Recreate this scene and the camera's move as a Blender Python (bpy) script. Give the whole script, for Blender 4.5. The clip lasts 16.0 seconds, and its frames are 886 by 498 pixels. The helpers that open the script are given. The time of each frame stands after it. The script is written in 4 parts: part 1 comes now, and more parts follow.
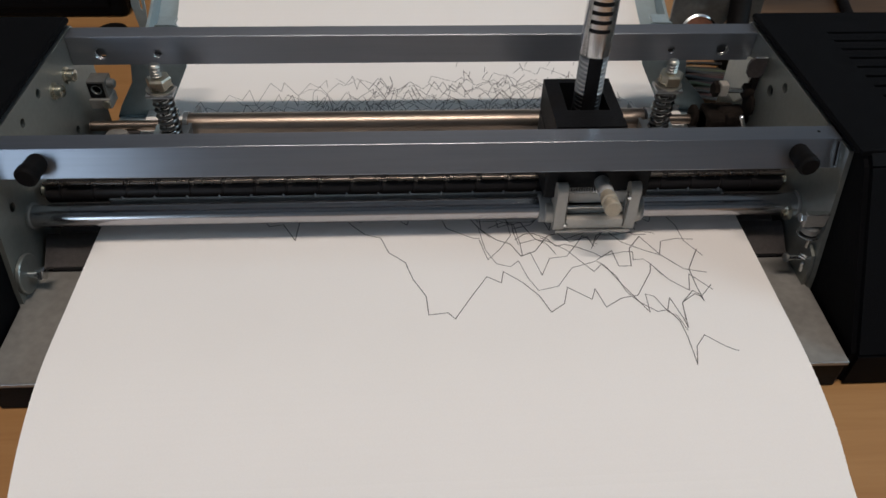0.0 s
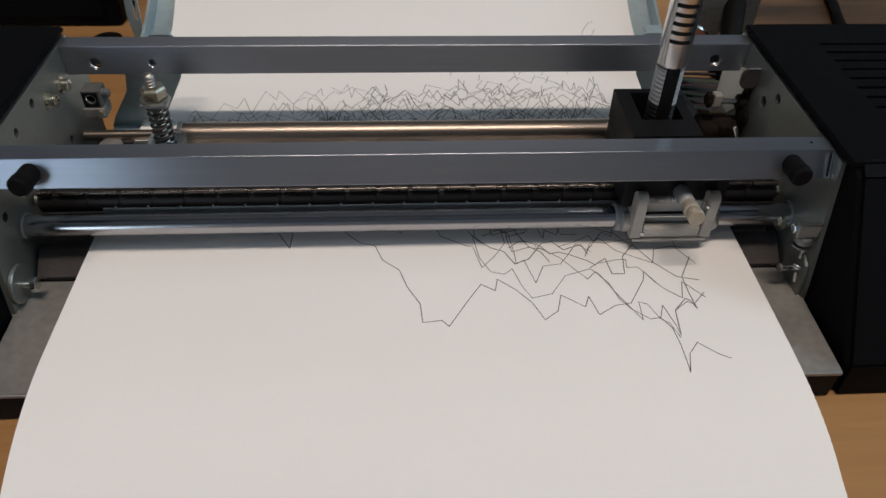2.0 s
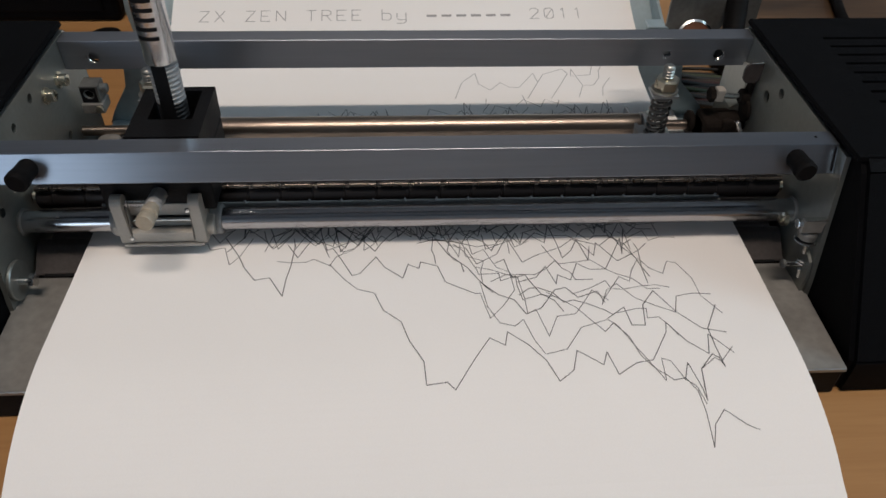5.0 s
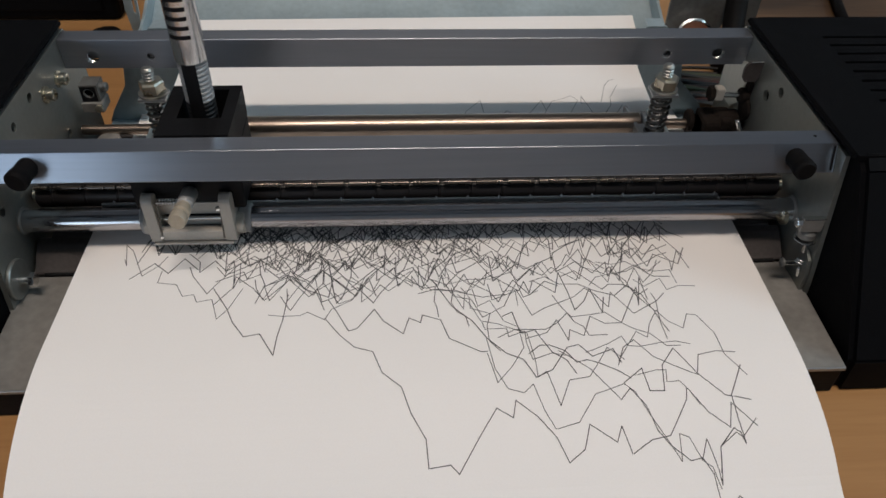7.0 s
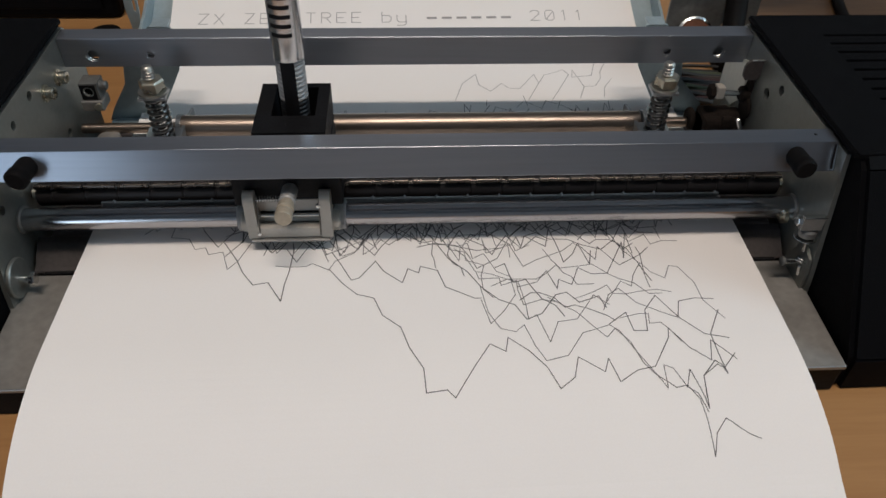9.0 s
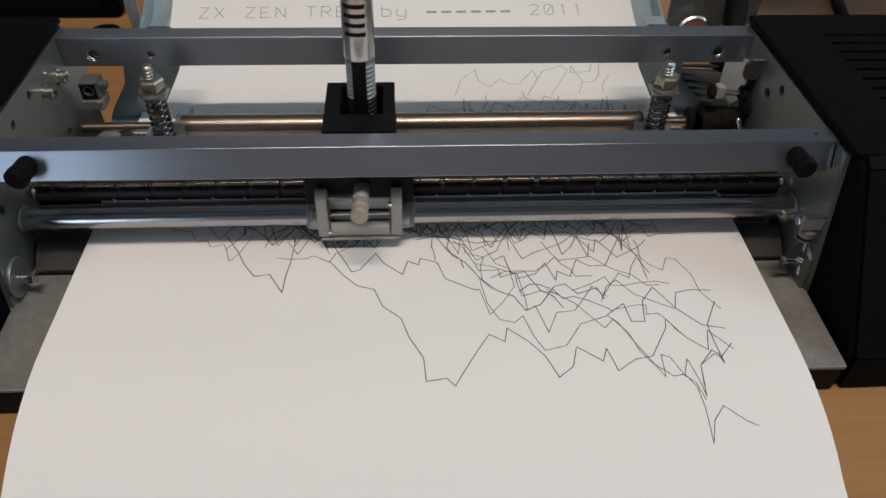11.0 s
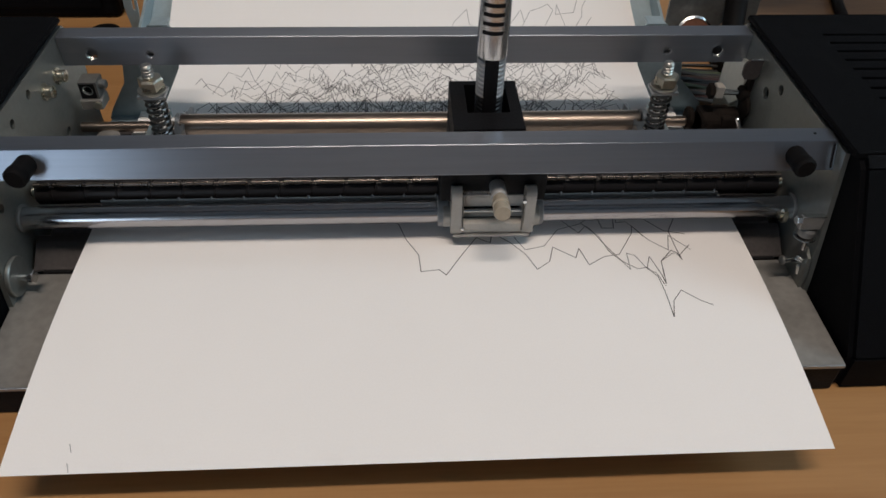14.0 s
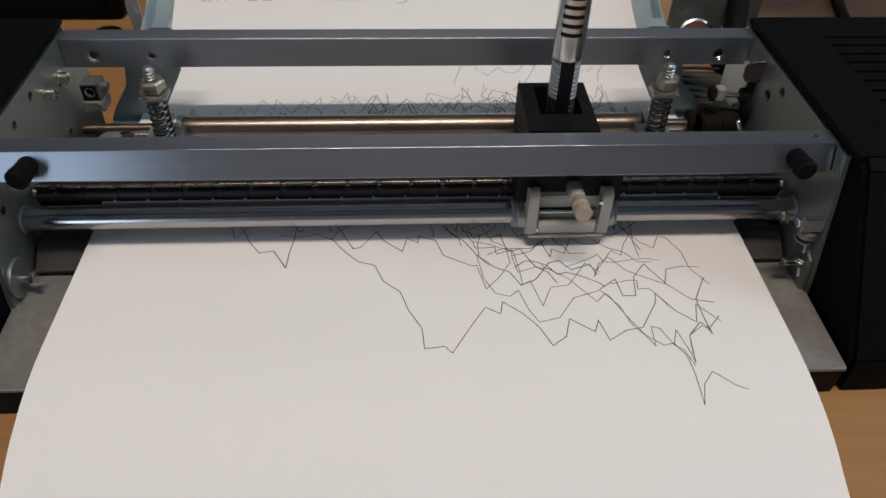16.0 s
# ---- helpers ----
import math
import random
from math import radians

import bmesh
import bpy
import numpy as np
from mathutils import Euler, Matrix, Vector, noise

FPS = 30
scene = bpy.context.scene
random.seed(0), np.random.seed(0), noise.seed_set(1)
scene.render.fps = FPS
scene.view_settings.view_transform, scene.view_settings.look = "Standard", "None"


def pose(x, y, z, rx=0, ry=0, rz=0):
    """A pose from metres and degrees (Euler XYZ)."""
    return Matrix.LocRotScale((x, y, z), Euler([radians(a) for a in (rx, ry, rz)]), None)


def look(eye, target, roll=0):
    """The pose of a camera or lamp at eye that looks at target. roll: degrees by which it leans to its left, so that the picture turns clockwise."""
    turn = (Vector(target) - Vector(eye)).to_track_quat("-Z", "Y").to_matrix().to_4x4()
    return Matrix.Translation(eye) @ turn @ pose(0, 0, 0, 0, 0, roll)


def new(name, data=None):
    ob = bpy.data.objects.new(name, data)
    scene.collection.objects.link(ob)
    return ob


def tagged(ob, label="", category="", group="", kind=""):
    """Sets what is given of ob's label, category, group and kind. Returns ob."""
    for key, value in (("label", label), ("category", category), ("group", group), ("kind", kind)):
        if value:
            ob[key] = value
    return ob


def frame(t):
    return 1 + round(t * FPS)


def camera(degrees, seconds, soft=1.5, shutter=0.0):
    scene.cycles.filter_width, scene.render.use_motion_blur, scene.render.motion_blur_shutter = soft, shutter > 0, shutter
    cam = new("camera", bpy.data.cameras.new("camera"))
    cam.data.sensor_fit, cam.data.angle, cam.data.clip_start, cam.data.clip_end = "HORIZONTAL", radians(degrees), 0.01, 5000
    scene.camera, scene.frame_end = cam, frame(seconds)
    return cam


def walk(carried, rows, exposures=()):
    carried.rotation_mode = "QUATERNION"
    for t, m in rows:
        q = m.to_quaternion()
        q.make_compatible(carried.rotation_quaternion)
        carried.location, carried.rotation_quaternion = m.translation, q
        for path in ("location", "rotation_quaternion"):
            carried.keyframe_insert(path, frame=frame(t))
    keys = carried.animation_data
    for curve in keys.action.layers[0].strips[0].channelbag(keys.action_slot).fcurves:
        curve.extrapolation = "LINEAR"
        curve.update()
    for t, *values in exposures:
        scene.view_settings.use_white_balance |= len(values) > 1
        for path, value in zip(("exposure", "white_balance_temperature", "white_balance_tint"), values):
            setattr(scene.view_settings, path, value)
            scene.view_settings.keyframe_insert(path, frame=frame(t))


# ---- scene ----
cam = camera(61.18, 16.0, soft=1.55, shutter=0.9)
walk(cam, [
    (0, pose(-0.0043, -0.1889, 0.1623, 47.10, -0.98, -2.68)),
    (0.5, pose(-0.0034, -0.1886, 0.1624, 47.19, -1.13, -2.68)),
    (1, pose(-0.0035, -0.1884, 0.1624, 47.59, -1.28, -2.95)),
    (1.5, pose(-0.0037, -0.1883, 0.1630, 47.72, -1.20, -2.89)),
    (2, pose(-0.0038, -0.1884, 0.1627, 47.72, -1.23, -2.89)),
    (2.5, pose(-0.0038, -0.1885, 0.1627, 47.68, -1.21, -2.93)),
    (3, pose(-0.0038, -0.1895, 0.1628, 47.83, -1.22, -2.91)),
    (3.5, pose(-0.0035, -0.1875, 0.1624, 47.54, -1.18, -2.92)),
    (4, pose(-0.0040, -0.1872, 0.1619, 47.47, -1.17, -2.91)),
    (6.5, pose(-0.0042, -0.1875, 0.1612, 47.47, -1.28, -2.96)),
    (7, pose(-0.0040, -0.1874, 0.1615, 47.38, -1.20, -2.93)),
    (7.5, pose(-0.0044, -0.1874, 0.1612, 47.41, -1.19, -2.94)),
    (8, pose(-0.0039, -0.1874, 0.1612, 47.30, -1.15, -2.85)),
    (8.5, pose(-0.0039, -0.1874, 0.1610, 47.33, -1.17, -2.89)),
    (9, pose(-0.0038, -0.1872, 0.1615, 47.24, -1.16, -2.90)),
    (11.5, pose(-0.0040, -0.1873, 0.1612, 47.24, -1.20, -2.91)),
    (12, pose(-0.0038, -0.1875, 0.1608, 47.39, -1.19, -2.89)),
    (12.5, pose(-0.0043, -0.1875, 0.1612, 47.33, -1.26, -2.99)),
    (13, pose(-0.0039, -0.1876, 0.1609, 47.33, -1.26, -2.97)),
    (13.5, pose(-0.0037, -0.1875, 0.1612, 47.26, -1.19, -2.91)),
    (14, pose(-0.0039, -0.1875, 0.1611, 47.27, -1.24, -2.92)),
    (14.5, pose(-0.0035, -0.1874, 0.1615, 47.26, -1.15, -2.85)),
    (15, pose(-0.0037, -0.1876, 0.1615, 47.34, -1.15, -2.85)),
    (15.5, pose(-0.0037, -0.1877, 0.1614, 47.36, -1.22, -2.94)),
    (16, pose(-0.0035, -0.1877, 0.1611, 47.45, -1.19, -2.75)),
])

MM = 0.001

# ---- light: daylight from a tall window beside the desk, and a broad ceiling light above it ----
world = bpy.data.worlds.new("room_sky")
scene.world = world
world.use_nodes = True
wn = world.node_tree.nodes
sky = wn.new("ShaderNodeTexSky")
sky.sky_type, sky.sun_disc = "NISHITA", False
sky.sun_elevation, sky.sun_rotation = radians(40), radians(200)
world.node_tree.links.new(sky.outputs[0], wn["Background"].inputs[0])
wn["Background"].inputs[1].default_value = 0.1


def area(name, eye, target, sx, sy, watts, colour):
    data = bpy.data.lights.new(name, "AREA")
    data.shape, data.size, data.size_y, data.energy, data.color = "RECTANGLE", sx, sy, watts, colour
    ob = new(name, data)
    ob.matrix_world = look(eye, target)
    return ob


area("window_daylight", (-1.20, -1.93, 0.25), (-0.3, 0.0, 0.1), 0.75, 0.8, 8.6, (0.60, 0.79, 1.0))
area("side_window_daylight", (1.72, -0.15, 1.12), (0.1, 0.0, 0.0), 0.8, 0.8, 16.5, (0.63, 0.85, 1.0))
area("ceiling_light", (0.02, -0.40, 1.60), (0.02, 0.0, 0.0), 0.85, 0.08, 22.5, (1.0, 0.868, 0.755))
scene.view_settings.exposure = -0.44


# ---- materials ----
def material(name, colour, rough=0.5, metal=0.0, vary=0.12, scale=60.0, fine=900.0, bump=0.05, stretch=(1, 1, 1), spec=0.5, coords="Object"):
    m = bpy.data.materials.new(name)
    m.use_nodes = True
    nt = m.node_tree
    b = nt.nodes["Principled BSDF"]
    b.inputs["Metallic"].default_value = metal
    b.inputs["Specular IOR Level"].default_value = spec
    co = nt.nodes.new("ShaderNodeTexCoord")
    mp = nt.nodes.new("ShaderNodeMapping")
    mp.inputs["Scale"].default_value = stretch
    nt.links.new(co.outputs[coords], mp.inputs[0])
    n1 = nt.nodes.new("ShaderNodeTexNoise")
    n1.inputs["Scale"].default_value, n1.inputs["Detail"].default_value = scale, 5
    n2 = nt.nodes.new("ShaderNodeTexNoise")
    n2.inputs["Scale"].default_value, n2.inputs["Detail"].default_value = fine, 3
    for n in (n1, n2):
        nt.links.new(mp.outputs[0], n.inputs["Vector"])
    mix = nt.nodes.new("ShaderNodeMath")
    mix.operation = "ADD"
    nt.links.new(n1.outputs["Fac"], mix.inputs[0])
    nt.links.new(n2.outputs["Fac"], mix.inputs[1])
    ramp = nt.nodes.new("ShaderNodeMapRange")
    ramp.inputs["From Min"].default_value, ramp.inputs["From Max"].default_value = 0.6, 1.4
    ramp.inputs["To Min"].default_value, ramp.inputs["To Max"].default_value = 1 - vary, 1 + vary
    nt.links.new(mix.outputs[0], ramp.inputs["Value"])
    col = nt.nodes.new("ShaderNodeVectorMath")
    col.operation = "SCALE"
    col.inputs[0].default_value = colour
    nt.links.new(ramp.outputs[0], col.inputs["Scale"])
    nt.links.new(col.outputs[0], b.inputs["Base Color"])
    rr = nt.nodes.new("ShaderNodeMapRange")
    rr.inputs["From Min"].default_value, rr.inputs["From Max"].default_value = 0.3, 0.7
    rr.inputs["To Min"].default_value, rr.inputs["To Max"].default_value = rough * 0.85, min(1, rough * 1.15)
    nt.links.new(n1.outputs["Fac"], rr.inputs["Value"])
    nt.links.new(rr.outputs[0], b.inputs["Roughness"])
    if bump:
        bp = nt.nodes.new("ShaderNodeBump")
        bp.inputs["Strength"].default_value, bp.inputs["Distance"].default_value = bump, 0.0004
        nt.links.new(n2.outputs["Fac"], bp.inputs["Height"])
        nt.links.new(bp.outputs[0], b.inputs["Normal"])
    return m


def wood(name, dark, light):
    m = bpy.data.materials.new(name)
    m.use_nodes = True
    nt = m.node_tree
    b = nt.nodes["Principled BSDF"]
    b.inputs["Roughness"].default_value = 0.42
    co = nt.nodes.new("ShaderNodeTexCoord")
    mp = nt.nodes.new("ShaderNodeMapping")
    mp.inputs["Scale"].default_value = (2.2, 26, 10)
    nt.links.new(co.outputs["Object"], mp.inputs[0])
    n1 = nt.nodes.new("ShaderNodeTexNoise")
    n1.inputs["Scale"].default_value, n1.inputs["Detail"].default_value, n1.inputs["Distortion"].default_value = 2.4, 8, 0.8
    nt.links.new(mp.outputs[0], n1.inputs["Vector"])
    mp2 = nt.nodes.new("ShaderNodeMapping")
    mp2.inputs["Scale"].default_value = (40, 900, 300)
    nt.links.new(co.outputs["Object"], mp2.inputs[0])
    n2 = nt.nodes.new("ShaderNodeTexNoise")
    n2.inputs["Scale"].default_value, n2.inputs["Detail"].default_value = 1.0, 3
    nt.links.new(mp2.outputs[0], n2.inputs["Vector"])
    mix = nt.nodes.new("ShaderNodeMath")
    mix.operation, mix.inputs[1].default_value = "MULTIPLY_ADD", 0.35
    nt.links.new(n2.outputs["Fac"], mix.inputs[0])
    nt.links.new(n1.outputs["Fac"], mix.inputs[2])
    ramp = nt.nodes.new("ShaderNodeValToRGB")
    ramp.color_ramp.elements[0].position, ramp.color_ramp.elements[1].position = 0.42, 0.86
    ramp.color_ramp.elements[0].color, ramp.color_ramp.elements[1].color = (*dark, 1), (*light, 1)
    nt.links.new(mix.outputs[0], ramp.inputs[0])
    nt.links.new(ramp.outputs[0], b.inputs["Base Color"])
    return m


ZINC = material("galvanised_steel", (0.34, 0.36, 0.38), 0.36, 0.85, 0.16, 70, 500, 0.06)
ZINC_BLUE = material("blue_zinc_sheet", (0.36, 0.44, 0.475), 0.4, 0.5, 0.12, 40, 400, 0.05)
BAR = material("brushed_aluminium", (0.246, 0.266, 0.305), 0.35, 0.92, 0.06, 30, 900, 0.12, (0.03, 1, 1))
bar_nodes, bar_links = BAR.node_tree.nodes, BAR.node_tree.links
grain = bar_nodes.new("ShaderNodeCombineXYZ")
grain.inputs[1].default_value, grain.inputs[2].default_value = 0.7, 0.7
bar_links.new(grain.outputs[0], bar_nodes["Principled BSDF"].inputs["Tangent"])
bar_nodes["Principled BSDF"].inputs["Anisotropic"].default_value = 0.8
PLATE = material("dull_zinc_plate", (0.30, 0.29, 0.275), 0.5, 0.55, 0.2, 45, 350, 0.1)
SIDE = material("side_plate_steel", (0.25, 0.26, 0.245), 0.42, 0.75, 0.10, 30, 500, 0.05)
STEEL = material("turned_steel", (0.25, 0.205, 0.172), 0.32, 1.0, 0.12, 60, 900, 0.08, (0.1, 1, 1))
CHROME = material("ground_chrome_rod", (0.44, 0.435, 0.45), 0.21, 1.0, 0.05, 50, 800, 0.02, (0.1, 1, 1))
BOLT = material("yellow_zinc_bolt", (0.62, 0.58, 0.48), 0.28, 1.0, 0.12, 200, 900, 0.05)
BRIGHT = material("bright_screw_steel", (0.75, 0.76, 0.76), 0.22, 1.0, 0.1, 200, 900, 0.05)
BLACK = material("black_plastic", (0.006, 0.006, 0.007), 0.6, 0.0, 0.25, 50, 1500, 0.3, spec=0.14)
COVER = material("black_painted_cover", (0.002, 0.0022, 0.003), 0.64, 0.0, 0.3, 40, 2200, 0.5, spec=0.07)
DECK = material("dark_brown_deck", (0.045, 0.037, 0.036), 0.6, 0.0, 0.3, 60, 800, 0.2)
RUBBER = material("black_rubber", (0.005, 0.0047, 0.005), 0.6, 0.0, 0.2, 120, 900, 0.1, spec=0.07)
ROLLER = material("dark_grooved_roller", (0.012, 0.0105, 0.011), 0.42, 0.1, 0.25, 90, 700, 0.1, (0.2, 1, 1), spec=0.25)
NYLON = material("milky_nylon", (0.33, 0.31, 0.28), 0.42, 0.0, 0.08, 150, 900, 0.05)
SPRING = material("dark_spring_steel", (0.13, 0.125, 0.12), 0.3, 1.0, 0.1, 200, 900, 0.05)
THREAD = material("dull_bolt_thread", (0.40, 0.39, 0.36), 0.42, 1.0, 0.15, 300, 900, 0.05)
GREYNYLON = material("grey_nylon", (0.25, 0.25, 0.25), 0.4, 0.0, 0.1, 150, 900, 0.05)
KNOB = material("aged_ivory_knob", (0.37, 0.32, 0.25), 0.35, 0.25, 0.12, 200, 900, 0.05)
PEN = material("satin_silver_barrel", (0.66, 0.66, 0.67), 0.24, 1.0, 0.06, 80, 900, 0.03)
INK = material("pencil_grey_ink", (0.06, 0.058, 0.06), 0.7, 0.0, 0.5, 400, 2500, 0.0)
FAINT = material("thin_grey_ink", (0.32, 0.31, 0.31), 0.8, 0.0, 0.4, 500, 2500, 0.0)
PAPER = material("white_paper", (0.812, 0.785, 0.77), 0.75, 0.0, 0.02, 25, 1800, 0.04, spec=0.25, coords="UV")
DESK = wood("desk_veneer", (0.285, 0.140, 0.050), (0.385, 0.21, 0.085))
DARKWOOD = wood("dark_board_veneer", (0.024, 0.012, 0.005), (0.13, 0.070, 0.030))
WALLS = material("matt_wall_paint", (0.41, 0.44, 0.475), 0.9, 0.0, 0.05, 3, 40, 0.1)
FLOORING = material("grey_carpet", (0.14, 0.13, 0.12), 0.95, 0.0, 0.2, 8, 200, 0.2)
WIRE = [material("wire_" + n, c, 0.5) for n, c in (("red", (0.07, 0.018, 0.014)), ("black", (0.008, 0.008, 0.008)), ("green", (0.045, 0.055, 0.022)), ("brown", (0.05, 0.026, 0.015)))]
SHADED_GRIP = material("black_shaded_plastic", (0.012, 0.012, 0.013), 0.45, 0.0, 0.2, 200, 900, 0.05, spec=0.2)
GLASS = material("smoky_clear_plastic", (0.30, 0.30, 0.30), 0.38, 0.1, 0.1, 300, 900, 0.02, spec=0.4)
STRIP = material("dull_grey_strip", (0.30, 0.29, 0.29), 0.55, 0.15, 0.2, 120, 900, 0.1)
DARKPLATE = material("dull_dark_plate", (0.16, 0.16, 0.155), 0.5, 0.6, 0.25, 60, 500, 0.1)
PALE = material("pale_zinc_sheet", (0.52, 0.52, 0.48), 0.5, 0.5, 0.08, 60, 500, 0.05)
GLINT_ROD = material("dark_glint_rod", (0.115, 0.10, 0.09), 0.28, 1.0, 0.15, 200, 900, 0.05)
BROWN = material("rusty_brown_black", (0.013, 0.010, 0.0085), 0.85, 0.0, 0.5, 160, 900, 0.3, spec=0.08)
COPPER = material("copper_disc", (0.35, 0.16, 0.10), 0.4, 0.8, 0.2, 200, 900, 0.05)


# ---- mesh helpers (sizes in millimetres) ----
def finish(name, bm, mat, parent=None, label="", smooth=False):
    me = bpy.data.meshes.new(name)
    bmesh.ops.recalc_face_normals(bm, faces=bm.faces)
    for fc in bm.faces:
        fc.smooth = smooth
    bm.to_mesh(me)
    bm.free()
    if smooth:
        me.set_sharp_from_angle(angle=radians(32))
    me.materials.append(mat)
    ob = new(name, me)
    ob.parent = parent
    if label:
        tagged(ob, label)
    return ob


def part(name, bm, material, parent, label="", smooth=False):
    return finish(name, bm, material, parent, label, smooth)


def thing(name, label, category, group="", kind="", at=(0, 0, 0)):
    ob = new(name)
    ob.empty_display_size = 0.01
    ob.location = at
    return tagged(ob, label, category, group, kind)


def box(x0, x1, y0, y1, z0, z1, bev=0.3, bm=None):
    own = bmesh.new()
    bmesh.ops.create_cube(own, size=1)
    for v in own.verts:
        v.co = Vector(((x0 + x1) / 2 + v.co.x * (x1 - x0), (y0 + y1) / 2 + v.co.y * (y1 - y0), (z0 + z1) / 2 + v.co.z * (z1 - z0))) * MM
    if bev:
        bmesh.ops.bevel(own, geom=own.edges[:], offset=bev * MM, segments=2, affect="EDGES", profile=0.5)
    return merge(bm, own)


def merge(bm, own):
    if bm is None:
        return own
    me = bpy.data.meshes.new("tmp")
    own.to_mesh(me)
    own.free()
    bm.from_mesh(me)
    bpy.data.meshes.remove(me)
    return bm


def lathe(profile, axis_from, axis_to, n=32, bm=None, caps=True):
    """profile: (radius, distance along the axis) in mm, from axis_from towards axis_to."""
    own = bmesh.new()
    a, b = Vector(axis_from), Vector(axis_to)
    q = (b - a).to_track_quat("Z", "Y").to_matrix()
    rings = []
    for r, d in profile:
        if r <= 0:
            rings.append([own.verts.new((a + q @ Vector((0, 0, d))) * MM)])
        else:
            rings.append([own.verts.new((a + q @ Vector((r * math.cos(k * math.tau / n), r * math.sin(k * math.tau / n), d))) * MM) for k in range(n)])
    for p, s in zip(rings, rings[1:]):
        for k in range(n):
            j = (k + 1) % n
            vs = [p[k % len(p)], p[j % len(p)], s[j % len(s)], s[k % len(s)]]
            vs = list(dict.fromkeys(vs))
            if len(vs) > 2:
                own.faces.new(vs)
    for ring in (rings[0], rings[-1]):
        if caps and len(ring) > 2:
            own.faces.new(ring)
    return merge(bm, own)


def rod(a, b, r, bm=None, n=24, bev=0.3):
    length = (Vector(b) - Vector(a)).length
    bev = min(bev, r * 0.5, length * 0.3)
    return lathe([(r - bev, 0), (r, bev), (r, length - bev), (r - bev, length)], a, b, n, bm)


def coil(a, b, r, wire, turns, bm=None, n=14, m=6):
    own = bmesh.new()
    a, b = Vector(a), Vector(b)
    q = (b - a).to_track_quat("Z", "Y").to_matrix()
    length = (b - a).length
    prev = None
    total = int(turns * n)
    for i in range(total + 1):
        u = i / n * math.tau
        c = Vector((r * math.cos(u), r * math.sin(u), length * i / total))
        out = Vector((math.cos(u), math.sin(u), 0))
        ring = [own.verts.new((a + q @ (c + out * wire * math.cos(k * math.tau / m) + Vector((0, 0, wire * math.sin(k * math.tau / m))))) * MM) for k in range(m)]
        if prev:
            for k in range(m):
                own.faces.new((prev[k], prev[(k + 1) % m], ring[(k + 1) % m], ring[k]))
        else:
            own.faces.new(ring)
        prev = ring
    own.faces.new(prev)
    return merge(bm, own)


def sheet(outline, holes, thick, place, bm=None):
    """A flat sheet cut to an outline with holes, given in its own plane (mm), pushed out to its thickness; place turns (u, v, w) into the world."""
    own = bmesh.new()
    for loop in (outline, *holes):
        vs = [own.verts.new((u, v, 0)) for u, v in loop]
        for i in range(len(vs)):
            own.edges.new((vs[i], vs[(i + 1) % len(vs)]))
    bmesh.ops.triangle_fill(own, use_beauty=True, use_dissolve=False, edges=own.edges[:])
    made = bmesh.ops.extrude_face_region(own, geom=own.faces[:])
    for v in made["geom"]:
        if isinstance(v, bmesh.types.BMVert):
            v.co.z += thick
    for v in own.verts:
        v.co = Vector(place(*v.co)) * MM
    return merge(bm, own)


def circle(u, v, r, n=20):
    return [(u + r * math.cos(k * math.tau / n), v + r * math.sin(k * math.tau / n)) for k in range(n)]


def hexnut(centre, axis, across, height, bm=None):
    c, a = Vector(centre), Vector(axis).normalized()
    r = across / math.sqrt(3)
    return lathe([(r * 0.86, 0), (r, height * 0.14), (r, height * 0.86), (r * 0.86, height)], c, c + a, 6, bm)


# ---- the room and the desk ----
TABLE = -20.8


def wall(name, x0, x1, y0, y1, z0, z1, mat, label):
    ob = finish(name, box(x0, x1, y0, y1, z0, z1, 0), mat)
    return tagged(ob, label, "wall" if "wall" in name else name, kind="structure")


wall("floor", -1700, 1700, -1900, 1500, -790, -760, FLOORING, "dark grey carpet floor under the desk")
wall("ceiling", -1700, 1700, -1900, 1500, 1650, 1680, WALLS, "plain blue-grey painted ceiling above the desk")
wall("wall_north", -1700, 1700, 1500, 1600, -790, 1680, WALLS, "plain blue-grey painted wall behind the desk")
south = sheet([(-1700, -790), (1700, -790), (1700, 1650), (-1700, 1650)], [[(-1600, -180), (-800, -180), (-800, 680), (-1600, 680)]], 100, lambda u, v, w: (u, -1900 - w, v))
tagged(finish("wall_south", south, WALLS), "plain blue-grey painted wall with a tall window opening", "wall", kind="structure")
east = sheet([(-2000, -790), (1600, -790), (1600, 1650), (-2000, 1650)], [[(-560, 690), (260, 690), (260, 1550), (-560, 1550)]], 100, lambda u, v, w: (1700 + w, u, v))
tagged(finish("wall_east", east, WALLS), "plain blue-grey painted wall with a small window opening", "wall", kind="structure")
wall("wall_west", -1800, -1700, -2000, 1600, -790, 1680, WALLS, "plain blue-grey painted side wall")

desk = thing("desk", "orange-brown wood veneer desk under the plotter", "desk")
part("desktop", box(-700, 700, -420, 800, TABLE - 25, TABLE, 2), DESK, desk)
for lx in (-650, 650):
    for ly in (-370, 750):
        part("leg", box(lx - 25, lx + 25, ly - 25, ly + 25, -760, TABLE - 25, 2), DESK, desk)

# ---- how the sheet of paper runs: along is counted from the chrome rod towards the viewer, in metres ----
PAPER_FRONT, PAPER_REAR, PAPER_X, SKEW = 0.0863, -0.2000, 0.0012, 0.017


